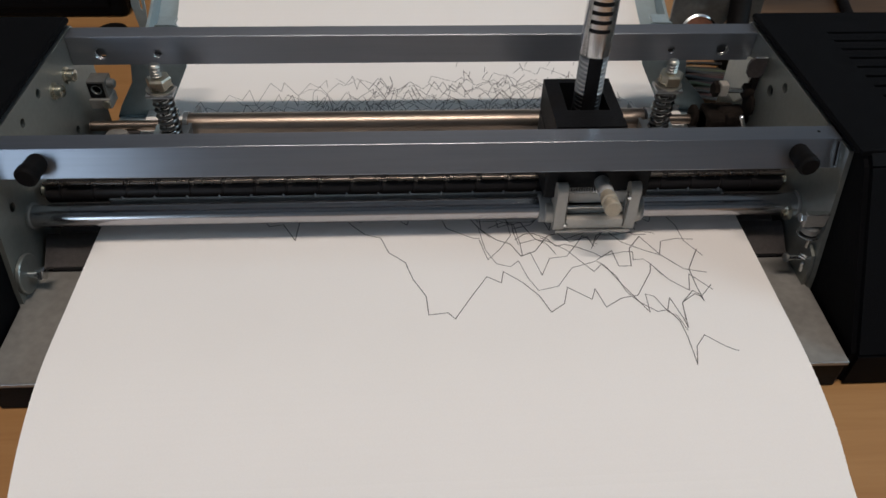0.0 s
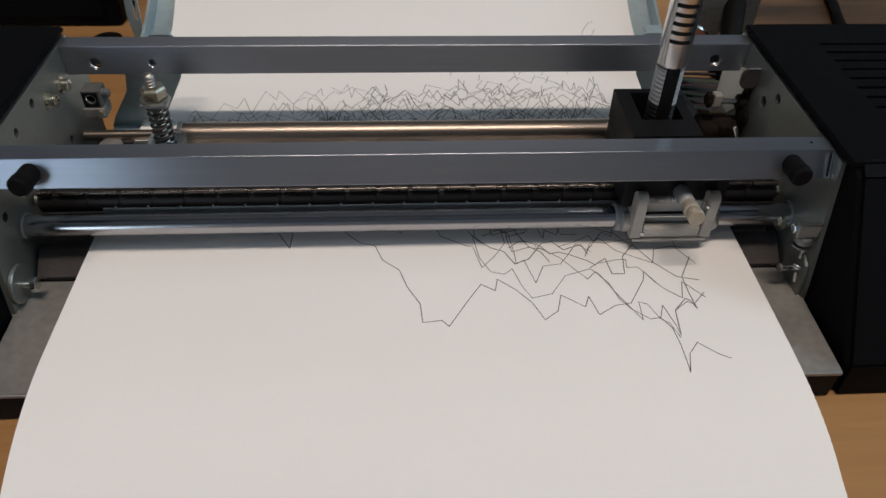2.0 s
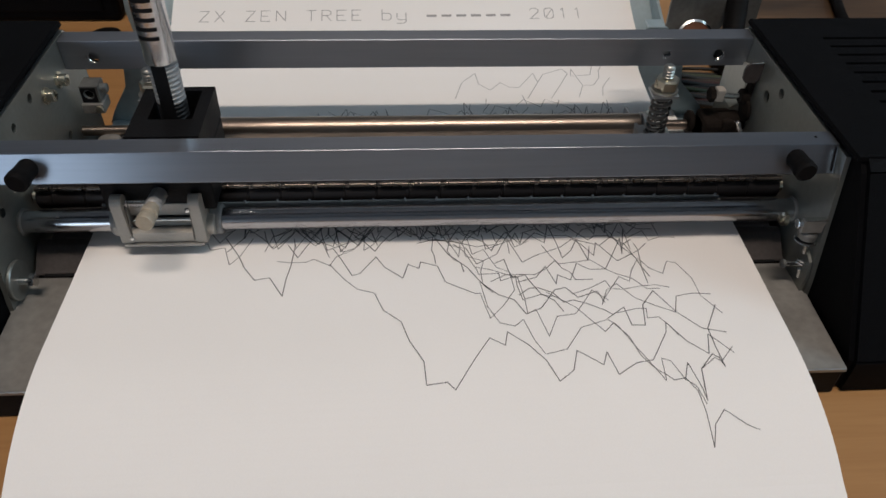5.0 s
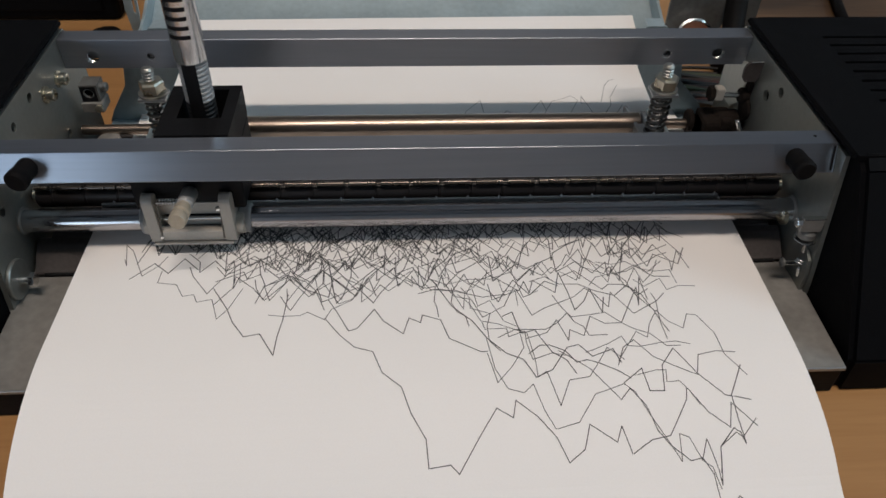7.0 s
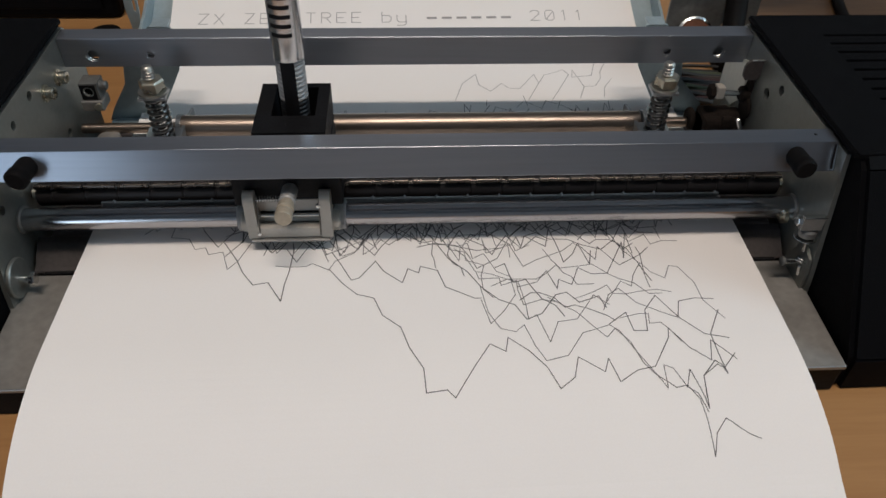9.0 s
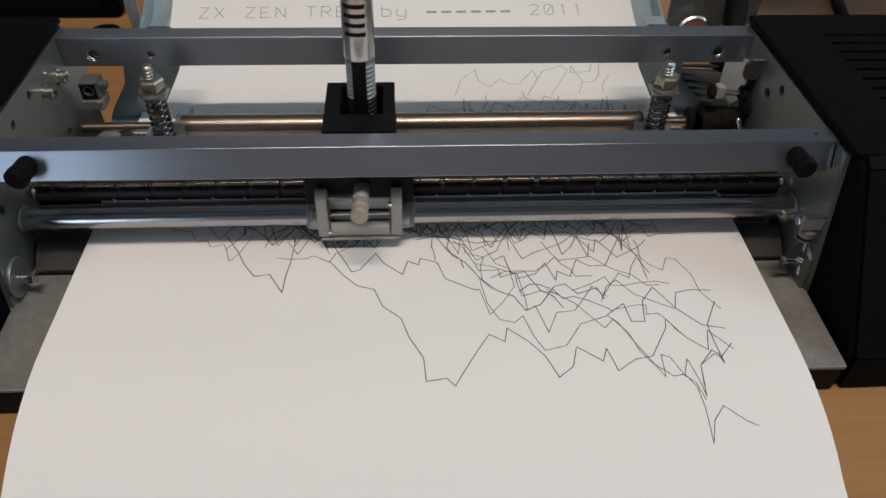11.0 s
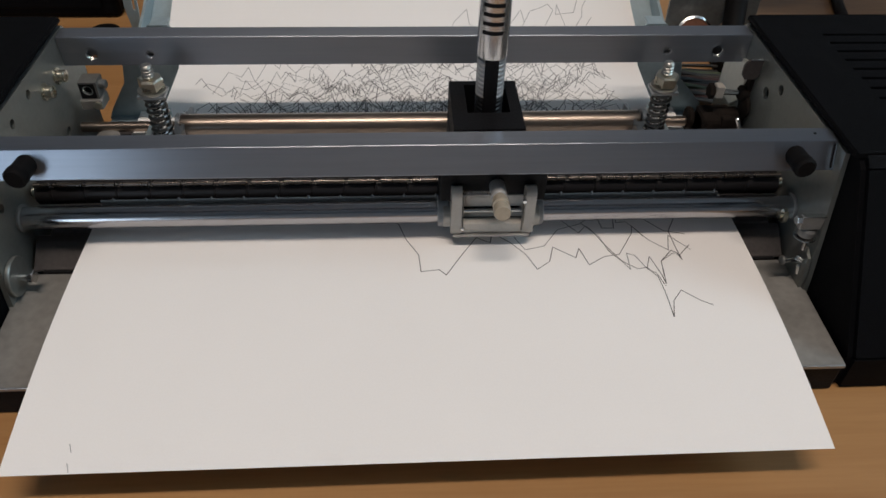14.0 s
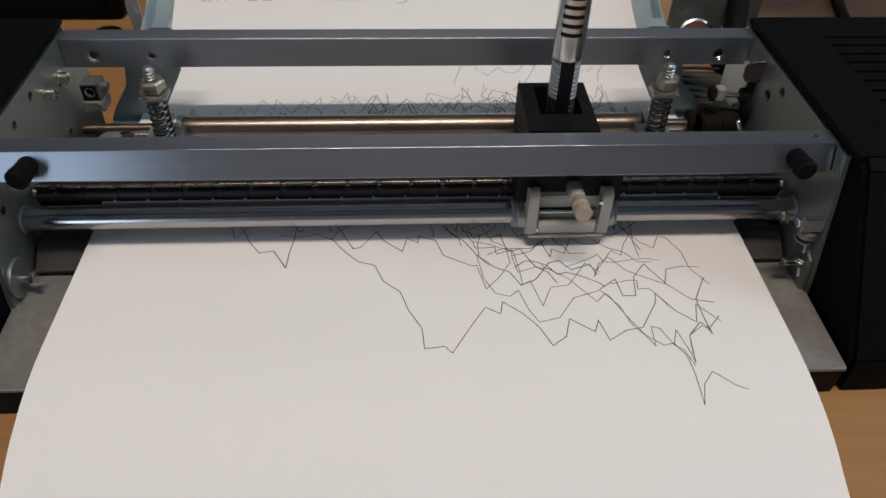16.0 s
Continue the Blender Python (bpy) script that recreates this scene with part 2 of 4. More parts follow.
def slope(along, reach):
    """The lean of the sheet, in radians, where its front end hangs out by reach."""
    if along < -0.095:
        return min((-0.095 - along) / 0.110, 0.55)
    if along > 0.02:
        k = min(max((reach - 0.086) / 0.05, 0), 1)
        radius = 0.111 + (0.073 - 0.111) * k
        early = max(1 - k / 0.35, 0)
        bend = 1 / radius * (1 - early) + early / 0.396
        start = 0.05 - 0.03 * early
        return max(min(along - start, 0.092 - start), 0) * bend - min(max((along - 0.092) / 0.021, 0), 1) * (0.092 - start) * bend
    return 0.0


def run(reach):
    """Tables of along, y, z and lean for one reach of the sheet."""
    a = np.arange(-0.300, 0.1905, 0.0005)
    th = np.array([slope(s, reach) for s in a])
    y = -np.cumsum(np.cos(th)) * 0.0005
    z = -np.cumsum(np.sin(th)) * 0.0005
    i = int(np.argmin(abs(a)))
    return a, y - y[i], z - z[i], th


# ---- the plotter ----
XL, XR = -122.0, 123.0
plotter = thing("pen_plotter", "open metal-framed pen plotter with black end covers on a wooden desk", "plotter")


def side_outline():
    return [(-17.5, 38), (64, 38), (72, 30), (72, -9), (-27, -9), (-26.4, -4)]


def side_plate(x, out, holes):
    bm = sheet(side_outline(), [circle(u, v, r) for u, v, r in holes], 1.5, lambda u, v, w: (x + out * w, u, v))
    return part("side_plate", bm, SIDE, plotter, "grey zinc-plated steel side plate")


left_plate = side_plate(XL, -1, [(26.8, 32.9, 1.6), (11.9, 31.6, 1.5), (43.3, 8.1, 1.6), (8, 18, 1.5), (-11.1, 17.2, 1.5)])
right_plate = side_plate(XR, 1, [(26.5, 32.5, 1.8), (35, 26.3, 2.1)])

def angle_bar(y_front, y_back, z_top, z_low, holes, label):
    """A folded bar: a flat top and a front face with drilled holes."""
    x0, x1 = XL + 0.2, XR - 0.2
    bm = sheet([(x0, z_low), (x1, z_low), (x1, z_top - 1.6), (x0, z_top - 1.6)], [circle(u, v, r) for u, v, r in holes], 1.6, lambda u, v, w: (u, y_front + w, v))
    prof = [(y_front + 0.5 - 0.5 * math.cos(radians(k * 11.25)), z_top - 0.5 + 0.5 * math.sin(radians(k * 11.25))) for k in range(9)]
    prof += [(y_back - 0.4, z_top), (y_back, z_top - 0.4), (y_back, z_top - 1.6), (y_front, z_top - 1.6)]
    sheet(prof, [], x1 - x0, lambda u, v, w: (x0 + w, u, v), bm)
    return part("cross_bar", bm, BAR, plotter, label, True)




def folded_bar(y_front, y_back, z_top, z_low, lean, thick, fold, label):
    """A bar of folded sheet: a flat top, a rounded fold and a front face that leans towards its lower edge."""
    x0, x1 = XL + 0.2, XR - 0.2
    down = Vector((-lean, z_low - z_top)).normalized()
    out = Vector((down.y, -down.x))
    start = math.atan2(out.y, out.x)
    turns = [math.pi / 2 + (start % math.tau - math.pi / 2) * k / 8 for k in range(9)]
    centre = Vector((y_front + fold, z_top - fold))
    outer = [centre + Vector((math.cos(q), math.sin(q))) * fold for q in turns]
    foot = outer[-1] + down * ((z_low - outer[-1].y) / down.y)
    prof = [(y_back, z_top), *outer, foot - down * 0.3, foot - out * 0.3, foot - out * thick, Vector((y_front + thick + 0.4, z_top - thick)), (y_back, z_top - thick)]
    bm = sheet([tuple(p) for p in prof], [], x1 - x0, lambda u, v, w: (x0 + w, u, v))
    return part("cross_bar", bm, BAR, plotter, label, True)


front_bar = folded_bar(-12.4, -5.8, 39.0, 30.65, 3.3, 1.5, 0.45, "brushed aluminium front cross bar")
rear_bar = angle_bar(56.2, 63.6, 37.6, 26.8, [(-111, 31.2, 2.0), (111.4, 31.2, 2.0), (-91.2, 31.4, 1.25), (92.6, 31.4, 1.25)], "brushed aluminium rear cross bar with drilled holes")
# hidden backing added behind the face so that the drilled holes stay dark
part("hole_backing", box(XL + 0.4, XR - 0.4, 62.6, 63.5, 27.2, 35.9, 0), BAR, rear_bar)
for hx, hr in ((-111, 2.0), (111.4, 2.0), (-91.2, 1.25), (92.6, 1.25)):
    bm = lathe([(hr + 0.02, 1.4), (hr + 0.55, 0.05), (hr + 0.5, -0.08), (hr - 0.05, 0.75), (hr - 0.05, 1.9), (hr + 0.02, 1.9)], (hx, 56.2, 31.3), (hx, 66, 31.3), 28, None, False)
    part("hole_bush", bm, BRIGHT, rear_bar, "", True)
# slit between the bar's end and the folded plate, and a small drilled mark on its top
part("end_joint", sheet([(121.8, 38.3), (122.2, 38.3), (122.0, 31.6), (121.6, 31.6)], [], 0.3, lambda u, v, w: (u, -12.75 - 3.3 * (39.0 - v) / 8.35 + w, v)), BLACK, front_bar)
part("drilled_mark", rod((117.4, -8.6, 38.6), (117.4, -8.6, 39.08), 0.5, None, 12, 0.05), BLACK, front_bar)

# rods and rollers
chrome = part("guide_rod", rod((XL, -4, 7.6), (XR, -4, 7.6), 3.6, n=40), CHROME, plotter, "polished chrome guide rod", True)
for ex, s in ((XL, 1), (XR, -1)):
    part("rod_collar", lathe([(4.2, 0), (4.4, 0.2), (4.4, 0.8), (3.7, 1.0)], (ex, -4, 7.6), (ex + s, -4, 7.6)), PLATE, chrome, "", True)

gr = [(1.5, 0), (1.5, 2.2), (3.7, 2.3), (4.0, 2.7)]
for k in range(23):
    d = 7.0 + k * 10.15
    gr += [(4.0, d), (3.8, d + 0.2), (3.8, d + 0.6), (4.0, d + 0.8)]
gr += [(4.0, 241.2), (3.7, 241.6), (1.5, 241.7), (1.5, 243.4)]
grooved = part("grooved_roller", lathe([(r, d - 121.9) for r, d in gr], (0, 0, 0), (1, 0, 0), 32), ROLLER, plotter, "dark grooved drive roller", True)
grooved.location = Vector((0.4, 6, 10.0)) * MM
for cx, way in ((119.8, 1), (-119.6, -1)):
    part("roller_bush", lathe([(1.6, 0), (2.3, 0.2), (2.3, 1.6), (1.8, 1.9), (1.6, 1.9)], (cx, 0, 0), (cx + way, 0, 0), 20, None, False), BOLT, grooved, "small bright brass bush", True)
rear_roller = part("rear_roller", lathe([(1.9, -121), (1.9, -85.6), (3.9, -85.5), (4.4, -85), (4.4, 85), (3.9, 85.5), (1.9, 85.6), (1.9, 104)], (0, 0, 0), (1, 0, 0), 40), STEEL, plotter, "turned steel paper roller on a thin shaft", True)
rear_roller.location = Vector((0.5, 50.6, 4.9)) * MM
for sx in (-84.9, 85.9):
    part("end_cap", lathe([(4.9, 0), (4.9, 1.6), (2.0, 1.7)], (sx, 0, 0), (sx + (1 if sx > 0 else -1), 0, 0)), ZINC, rear_roller, "", True)

# slotted strip between the roller and the rod
bm = box(-98.6, 99, 0.0, 0.8, 0.4, 10.6, 0.12)
for k in range(20):
    lathe([(0.65, 0), (0.15, 1.0), (0, 1.05)], (-94.6 + k * 10.12, 0.4, 10.5), (-94.6 + k * 10.12, 0.4, 12), 8, bm)
part("guide_strip", bm, STRIP, plotter, "thin toothed metal strip")

# added grooved rod that stands for the roller's broken highlight line
shaft = [(0.85, 0)]
for k in range(23):
    d = 4.5 + k * 10.15
    shaft += [(0.85, d - 0.1), (0.35, d + 0.1), (0.35, d + 1.5), (0.85, d + 1.7)]
shaft += [(0.85, 238)]
part("roller_glint", lathe(shaft, (-118.5, 3.0, 14.9), (120, 3.0, 14.9), 14), GLINT_ROD, plotter, "thin grooved rod added for the broken highlight along the drive roller", True)

# bed under the paper, base plate and tub
part("paper_bed", box(-117, 119, -2, 58, -3.5, -0.9, 0.4), DECK, plotter, "dark flat paper bed")
lip_bed = sheet([(-2.2, -1.3), (-4.5, -1.9), (-10.6, -6.6), (-11.6, -7.3), (-11.9, -7.9), (-11.3, -8.3), (-2.2, -4.0)], [], XR - XL - 2.4, lambda u, v, w: (XL + 1.2 + w, u, v))
part("bed_lip", lip_bed, DECK, plotter, "dark brown sloping lip of the paper bed")
base = part("base_tub", box(XL - 2, XR + 2, -30, 72, -20, -9.5, 0.6), DECK, plotter, "dark brown-black base tub")
part("base_front", box(XL - 0.5, XR + 0.5, -56.5, -30.2, TABLE + 0.2, -9.3, 0.6), BLACK, plotter)
REAR_EDGE = -13.0
bp = [(XL - 2, REAR_EDGE), (XR - 1.2, REAR_EDGE), (XR - 1.2, -24.6), (XR + 0.6, -26.6), (XR + 0.2, -57.2), (XL - 0.6, -57.2), (XL - 0.6, -28), (XL - 2, -26.2)]
part("base_plate", sheet(bp, [], 1.0, lambda u, v, w: (u, v, -9.2 + w)), PLATE, plotter, "dull galvanised base plate")
part("base_edge", box(XL - 0.5, XR + 0.1, -57.6, -57.0, -9.4, -8.15, 0.2), ZINC, plotter)


def end_cover(x_in, x_out, vents):
    s = 1 if x_out > x_in else -1
    prof = [(-20, 40.2), (63, 40.2), (68, 35), (68, TABLE + 0.6), (-54.5, TABLE + 0.6), (-54.5, -8), (-24, 37)]
    cover = part("end_cover", sheet(prof, [], 1.6, lambda u, v, w: (x_in + s * (w + 1.8), u, v)), COVER, plotter, "matt black end cover")
    wide = abs(x_out - x_in) - 5.2
    for (u0, v0), (u1, v1) in zip(prof[1:], prof[2:] + prof[:1]):
        n = Vector((v1 - v0, u0 - u1)).normalized() * 1.6
        quad = [(u0, v0), (u1, v1), (u1 - n.x, v1 - n.y), (u0 - n.x, v0 - n.y)]
        part("cover_panel", sheet(quad, [], wide, lambda u, v, w: (x_in + s * (w + 3.4), u, v)), COVER, cover)
    part("outer_panel", sheet(prof, [], 1.6, lambda u, v, w: (x_out - s * w, u, v)), COVER, cover)
    # top panel with slots
    holes = []
    if vents:
        for k in range(10):
            v0 = 48.0 - k * 5.95
            holes.append([(abs(x_in) + 20.8, v0), (abs(x_in) + 66, v0), (abs(x_in) + 66, v0 + 1.4), (abs(x_in) + 20.8, v0 + 1.4)])
    out = [(abs(x_in) + 0.6, -22), (abs(x_out), -22), (abs(x_out), 64), (abs(x_in) + 0.6, 64)]
    top = sheet(out, holes, 1.6, lambda u, v, w: (s * u, v, 39.6 + w))
    part("top_panel", top, COVER, cover, "black top panel with cooling slots" if vents else "")
    bead = bmesh.new()
    bead = rod((x_in + s * 1.2, -21, 39.9), (x_in + s * 1.2, 65, 39.9), 1.2, None, 12, 0.5)
    part("edge_bead", bead, COVER, cover, "", True)
    return cover


end_cover(XR, XR + 82, True)
end_cover(XL, XL - 82, False)

# rubber pegs on the front bar
for px, tip in ((-107.8, -0.9), (110.6, 0.4)):
    bm = lathe([(2.5, -1), (2.9, 0.5), (2.9, 5), (3.15, 5.4), (3.15, 7.6), (2.5, 8.3), (0, 8.3)], (px, -13.0, 35.0), (px + tip, -23, 35.4), 24)
    part("rubber_peg", bm, RUBBER, front_bar, "black rubber peg", True)


# ---- spring-loaded bolts ----
def spring_bolt(x):
    y = 40.0
    prof = [(0, 0), (1.9, 0)]
    for k in range(11):
        d = 0.5 + k * 1.1
        prof += [(1.55, d), (2.05, d + 0.45), (2.05, d + 0.6)]
    prof += [(1.6, 12.7), (1.2, 13.0), (0, 13.0)]
    bolt = part("spring_bolt", lathe(prof, (x, y, 23), (x, y, 40), 18), THREAD, plotter, "threaded bolt with nut and coil spring")
    part("hex_nut", hexnut((x + 0.3, y, 27.0), (0.0, 0.0, 1), 7.4, 4.2), BOLT, bolt, "yellow zinc hex nut")
    part("washer", lathe([(2.2, 0), (4.7, 0), (4.8, 0.4), (4.7, 0.8), (2.2, 0.8)], (x, y, 26.1), (x + 0.05, y, 30), 28), THREAD, bolt)
    part("square_washer", box(x - 4.6, x + 4.6, y - 3.6, y + 3.6, 24.6, 25.8, 0.3), ZINC, bolt)
    part("spring", coil((x, y, 6.5), (x, y, 24.6), 3.2, 0.62, 7.5), SPRING, bolt, "steel coil spring", True)
    part("shank", rod((x, y, 1), (x, y, 24), 1.8), BRIGHT, bolt, "", True)
    s = 1 if x > 0 else -1
    # bent arm that carries the roller's end
    arm = sheet([(30, 5), (47, 4), (62, 1.2), (62, 6), (50, 8), (30, 7.5)], [], 1.2, lambda u, v, w: (x - s * (4.2 + w), u, v))
    sheet([(x - 5, 30), (x + 5, 30), (x + 5, 46), (x - 5, 46)], [circle(x, 40, 2.2)], 1.0, lambda u, v, w: (u, v, 7.0 + w), arm)
    part("roller_arm", arm, ZINC, bolt)
    part("arm_pad", box(x + s * 3.0, x + s * 7.5, 32, 60, 3.2, 6.2, 0.5), ZINC_BLUE, bolt)


spring_bolt(-88.0)
spring_bolt(88.2)


# ---- the paper tray behind ----
def along_sheet(x0, x1, s0, s1, lift, thick, bm=None, steps=40):
    a, y, z, th = run(0.12)
    own = bmesh.new()
    prev = None
    for i in range(steps + 1):
        s = (s0 + (s1 - s0) * i / steps)
        yy, zz, tt = (float(np.interp(s, a, q)) for q in (y, z, th))
        up = Vector((0, -math.sin(tt), math.cos(tt)))
        c = Vector((0, yy, zz))
        ring = [own.verts.new(Vector((x * MM, 0, 0)) + c + up * l * MM) for x, l in ((x0, lift), (x1, lift), (x1, lift + thick), (x0, lift + thick))]
        if prev:
            for k in range(4):
                own.faces.new((prev[k], prev[(k + 1) % 4], ring[(k + 1) % 4], ring[k]))
        else:
            own.faces.new(ring)
        prev = ring
    own.faces.new(prev)
    return merge(bm, own)


tray = part("paper_tray", along_sheet(-115.6, 114, -0.060, -0.235, -2.2, 1.0), ZINC_BLUE, plotter, "blue-grey zinc paper tray curving upwards", True)
for x, s in ((-115.6, -1), (114, 1)):
    part("tray_flange", along_sheet(x - 0.6, x + 0.6, -0.112, -0.235, -2.2, 9.0), ZINC_BLUE, tray, "", True)


def lobe(cx, cz, r, a0, a1, n=8):
    return [(cx + r * math.cos(radians(a0 + (a1 - a0) * k / n)), cz + r * math.sin(radians(a0 + (a1 - a0) * k / n))) for k in range(n + 1)]


def hanger(flip, shift, wide, label):
    """A bent hanger plate behind the rear bar: a rounded tab above, a lobe that sweeps out to the tray's edge below."""
    rim = lobe(88.2, 34.9, 1.6, 180, 90) + lobe(94.0, 34.9, 1.6, 90, 0) + [(96.2, 26), (101.5, 24.4)] + lobe(wide - 3.6, 20.0, 3.4, 70, 0, 6)
    rim += [(wide + 0.9, 13.6), (115.4, 3.0), (117.8, -2.0), (106.4, -2.0), (105.8, 1.0), (97.4, 1.0), (95.0, 5.2), (92.2, 10.2), (89.2, 15.6)] + lobe(89.6, 20.3, 2.6, 215, 165, 5) + [(86.6, 26)]
    if flip:
        rim = [(-u, v) for u, v in reversed(rim)]
    bm = sheet([(u + shift, v) for u, v in rim], [], 0.9, lambda u, v, w: (u, 67.0 + w, v))
    tab = part("hanger_plate", bm, ZINC_BLUE, tray, label)
    sign = -1 if flip else 1
    fold = sheet([(67.9, 35.2), (67.9, 36.3), (74, 36.3), (74, 35.2)], [], 6.0, lambda u, v, w: (shift + sign * (88.2 + w), u, v))
    part("tab_fold", fold, ZINC_BLUE, tab)
    return tab


hanger(True, 1.0, 107.6, "blue-grey zinc hanger plate with a rounded lobe")
hanger(False, -0.2, 104.4, "blue-grey zinc hanger plate with a slanting edge")

ear = sheet([(-122.0, 16), (-121.0, 6.4), (-117.4, 6.8), (-116.4, 14), (-115.6, 30), (-119.5, 32), (-121.6, 22)], [[(-118.6, 15), (-117.6, 14), (-117.0, 23), (-118.4, 23.4)]], 0.9, lambda u, v, w: (u, 126 + w, v))
part("tray_ear", ear, ZINC_BLUE, tray, "bent zinc ear with a slot")

# ---- fittings on the side plates ----
for y, z in ((48.3, 27.2), (36.6, 28.0)):
    bm = lathe([(2.9, 0), (2.9, 0.6), (2.1, 0.65), (2.1, 3.0), (1.9, 3.3), (0.9, 3.35), (0.9, 2.4), (0, 2.4)], (XL, y, z), (XL + 1, y, z), 20)
    part("plate_bolt", bm, BOLT, left_plate, "yellowish zinc socket bolt", True)
part("thumb_disc", lathe([(0, 0), (6.0, 0), (6.3, 0.3), (6.3, 1.1), (6.0, 1.4), (0, 1.4)], (XL + 0.1, -20.0, -1.9), (XL + 3, -20.0, -1.9), 40), SIDE, left_plate, "round steel disc with a screw", True)
part("screw", rod((XL + 1, -20.5, -1.8), (XL + 6.0, -20.5, -1.8), 1.2), BRIGHT, left_plate, "", True)
part("screw_nut", hexnut((XL + 4.6, -20.5, -1.8), (1, 0, 0), 4.0, 1.8), BRIGHT, left_plate)

CX, CZ = XL + 7.6, 19.8
clamp = part("terminal_block", sheet([(CX - 2.9, CZ - 3.3), (CX + 3.4, CZ - 3.3), (CX + 3.4, CZ + 3.1), (CX - 2.9, CZ + 3.1)], [circle(CX, CZ, 1.9)], 6.5, lambda u, v, w: (u, 51 + w, v)), DARKPLATE, plotter, "small dark clamp block with a socket screw")
part("socket", lathe([(1.2, 0), (2.1, 0), (2.1, 1.9), (1.5, 1.9), (1.2, 1.3), (1.2, 0)], (CX, 52.8, CZ), (CX, 40, CZ + 0.3), 24, None, False), BRIGHT, clamp, "", True)
# flat black plate and plug; the recess's darkness is put into their colour
part("recess_square", sheet([(CX - 2.7, CZ - 3.0), (CX + 2.6, CZ - 3.0), (CX + 2.6, CZ + 2.6), (CX - 2.7, CZ + 2.6)], [circle(CX, CZ, 1.9)], 0.3, lambda u, v, w: (u, 50.7 + w, v)), BLACK, clamp)
part("recess", rod((CX, 53, CZ), (CX, 56, CZ), 2.2), BLACK, clamp)
part("foot", box(CX - 3.6, CX + 4.0, 50, 57.5, 12.4, 16.4, 0.5), PLATE, clamp)
ridged = [(1.7, 0)]
for k in range(3):
    ridged += [(1.7, 0.2 + k * 0.7), (1.45, 0.4 + k * 0.7), (1.45, 0.6 + k * 0.7), (1.7, 0.75 + k * 0.7)]
part("side_screw", lathe(ridged + [(1.2, 2.5), (0, 2.5)], (CX + 3.4, 54, CZ + 0.9), (CX + 20, 54, CZ + 0.9), 14), DARKPLATE, clamp, "", True)
part("foot_screw", lathe([(1.3, 0), (1.3, 1.2), (0, 1.5)], (CX + 2.6, 49.9, 14.6), (CX + 2.6, 40, 15.6), 14), BOLT, clamp, "", True)
part("bearing_pad", lathe([(4.0, 0), (4.2, 0.4), (4.0, 1.6), (3.2, 2.0), (0, 2.0)], (XL + 11.6, 46, 2.6), (XL + 11.6, 46, 9), 26), PLATE, plotter, "pale round bearing pad", True)
# black rod added to draw the dark gap between bed lip and base plate
part("gap_line", rod((XL + 4, REAR_EDGE + 0.9, -8.0), (XR - 4, REAR_EDGE + 0.9, -8.0), 0.6), BLACK, plotter, "thin black rod drawn for the dark gap below the bed lip")

# screws and stop block by the right-hand plate
stop = part("stop_block", box(XR - 8.0, XR - 1.4, -23.8, -22.2, 14.6, 19.4, 0.2), PLATE, plotter, "small zinc stop block with screws")
# bright strip added for the highlight along the block's top edge
part("block_edge_glint", box(XR - 8.1, XR - 1.3, -23.95, -22.1, 19.3, 19.6, 0.1), BRIGHT, stop)
part("stop_nut", hexnut((XR - 9.6, -22.6, 17.6), (1, 0, 0), 2.6, 1.7), BRIGHT, stop)
part("stop_screw", rod((XR - 5.0, -7.0, 6.4), (XR - 0.2, -7.0, 6.4), 1.0), BRIGHT, stop, "", True)
part("stop_head", lathe([(1.8, 0), (2.7, 0.4), (2.7, 1.7), (1.5, 2.0), (1.5, 2.8), (0, 2.8)], (XR - 2.8, -7.0, 6.6), (XR - 12, -7.0, 6.6), 20), BOLT, stop, "", True)
part("stop_pad", lathe([(2.3, 0), (2.9, 0.7), (2.9, 2.4), (2.3, 3.2), (1.5, 3.2)], (XR - 3.8, -21.4, 10.6), (XR - 3.8, -21.0, 20), 24), DARKPLATE, stop, "", True)
part("stop_washer", lathe([(1.2, 0), (3.3, 0), (3.4, 0.15), (3.3, 0.3), (1.2, 0.3)], (XR - 3.8, -21.5, 9.9), (XR - 3.8, -21.1, 20), 28), BRIGHT, stop, "", True)
part("stop_stem", rod((XR - 2.4, -21.8, 4.4), (XR - 3.0, -21.6, 9.6), 0.7), BRIGHT, stop, "", True)
part("ring", coil((XR - 2.2, -22.2, 0.4), (XR - 1.8, -22.0, 1.6), 1.5, 0.3, 1.5), BRIGHT, stop, "", True)
part("lower_screw", rod((XR - 7.6, -21.8, 0.3), (XR - 2.0, -21.8, 0.3), 0.85), BRIGHT, stop, "", True)
part("lower_head", lathe([(1.0, 0), (1.5, 0.3), (1.5, 1.0), (1.0, 1.3)], (XR - 8.4, -21.8, 0.3), (XR, -21.8, 0.3), 18), DARKPLATE, stop, "", True)
part("lower_pin", rod((XR - 1.9, -22.4, -1.2), (XR - 1.2, -22.6, -5.2), 0.7), BRIGHT, stop, "", True)
part("lower_tab", sheet([(-13, -8.4), (-13, 3.0), (-21, 4.8), (-24.4, 3.0), (-25.9, -2), (-25.8, -8.4)], [], 1.0, lambda u, v, w: (XR - 1.3 + w, u, v)), SIDE, stop)

# motor corner behind the right-hand plate
motor = part("drive_motor", lathe([(5, 0), (6.2, 1), (6.2, 9), (5.2, 10.5), (4.0, 10.8), (4.0, 15), (0, 15)], (XR - 0.6, 47, 6.2), (XR - 20, 47, 6.2), 28), BROWN, plotter, "dark brown drive motor with a pale nylon nut", True)
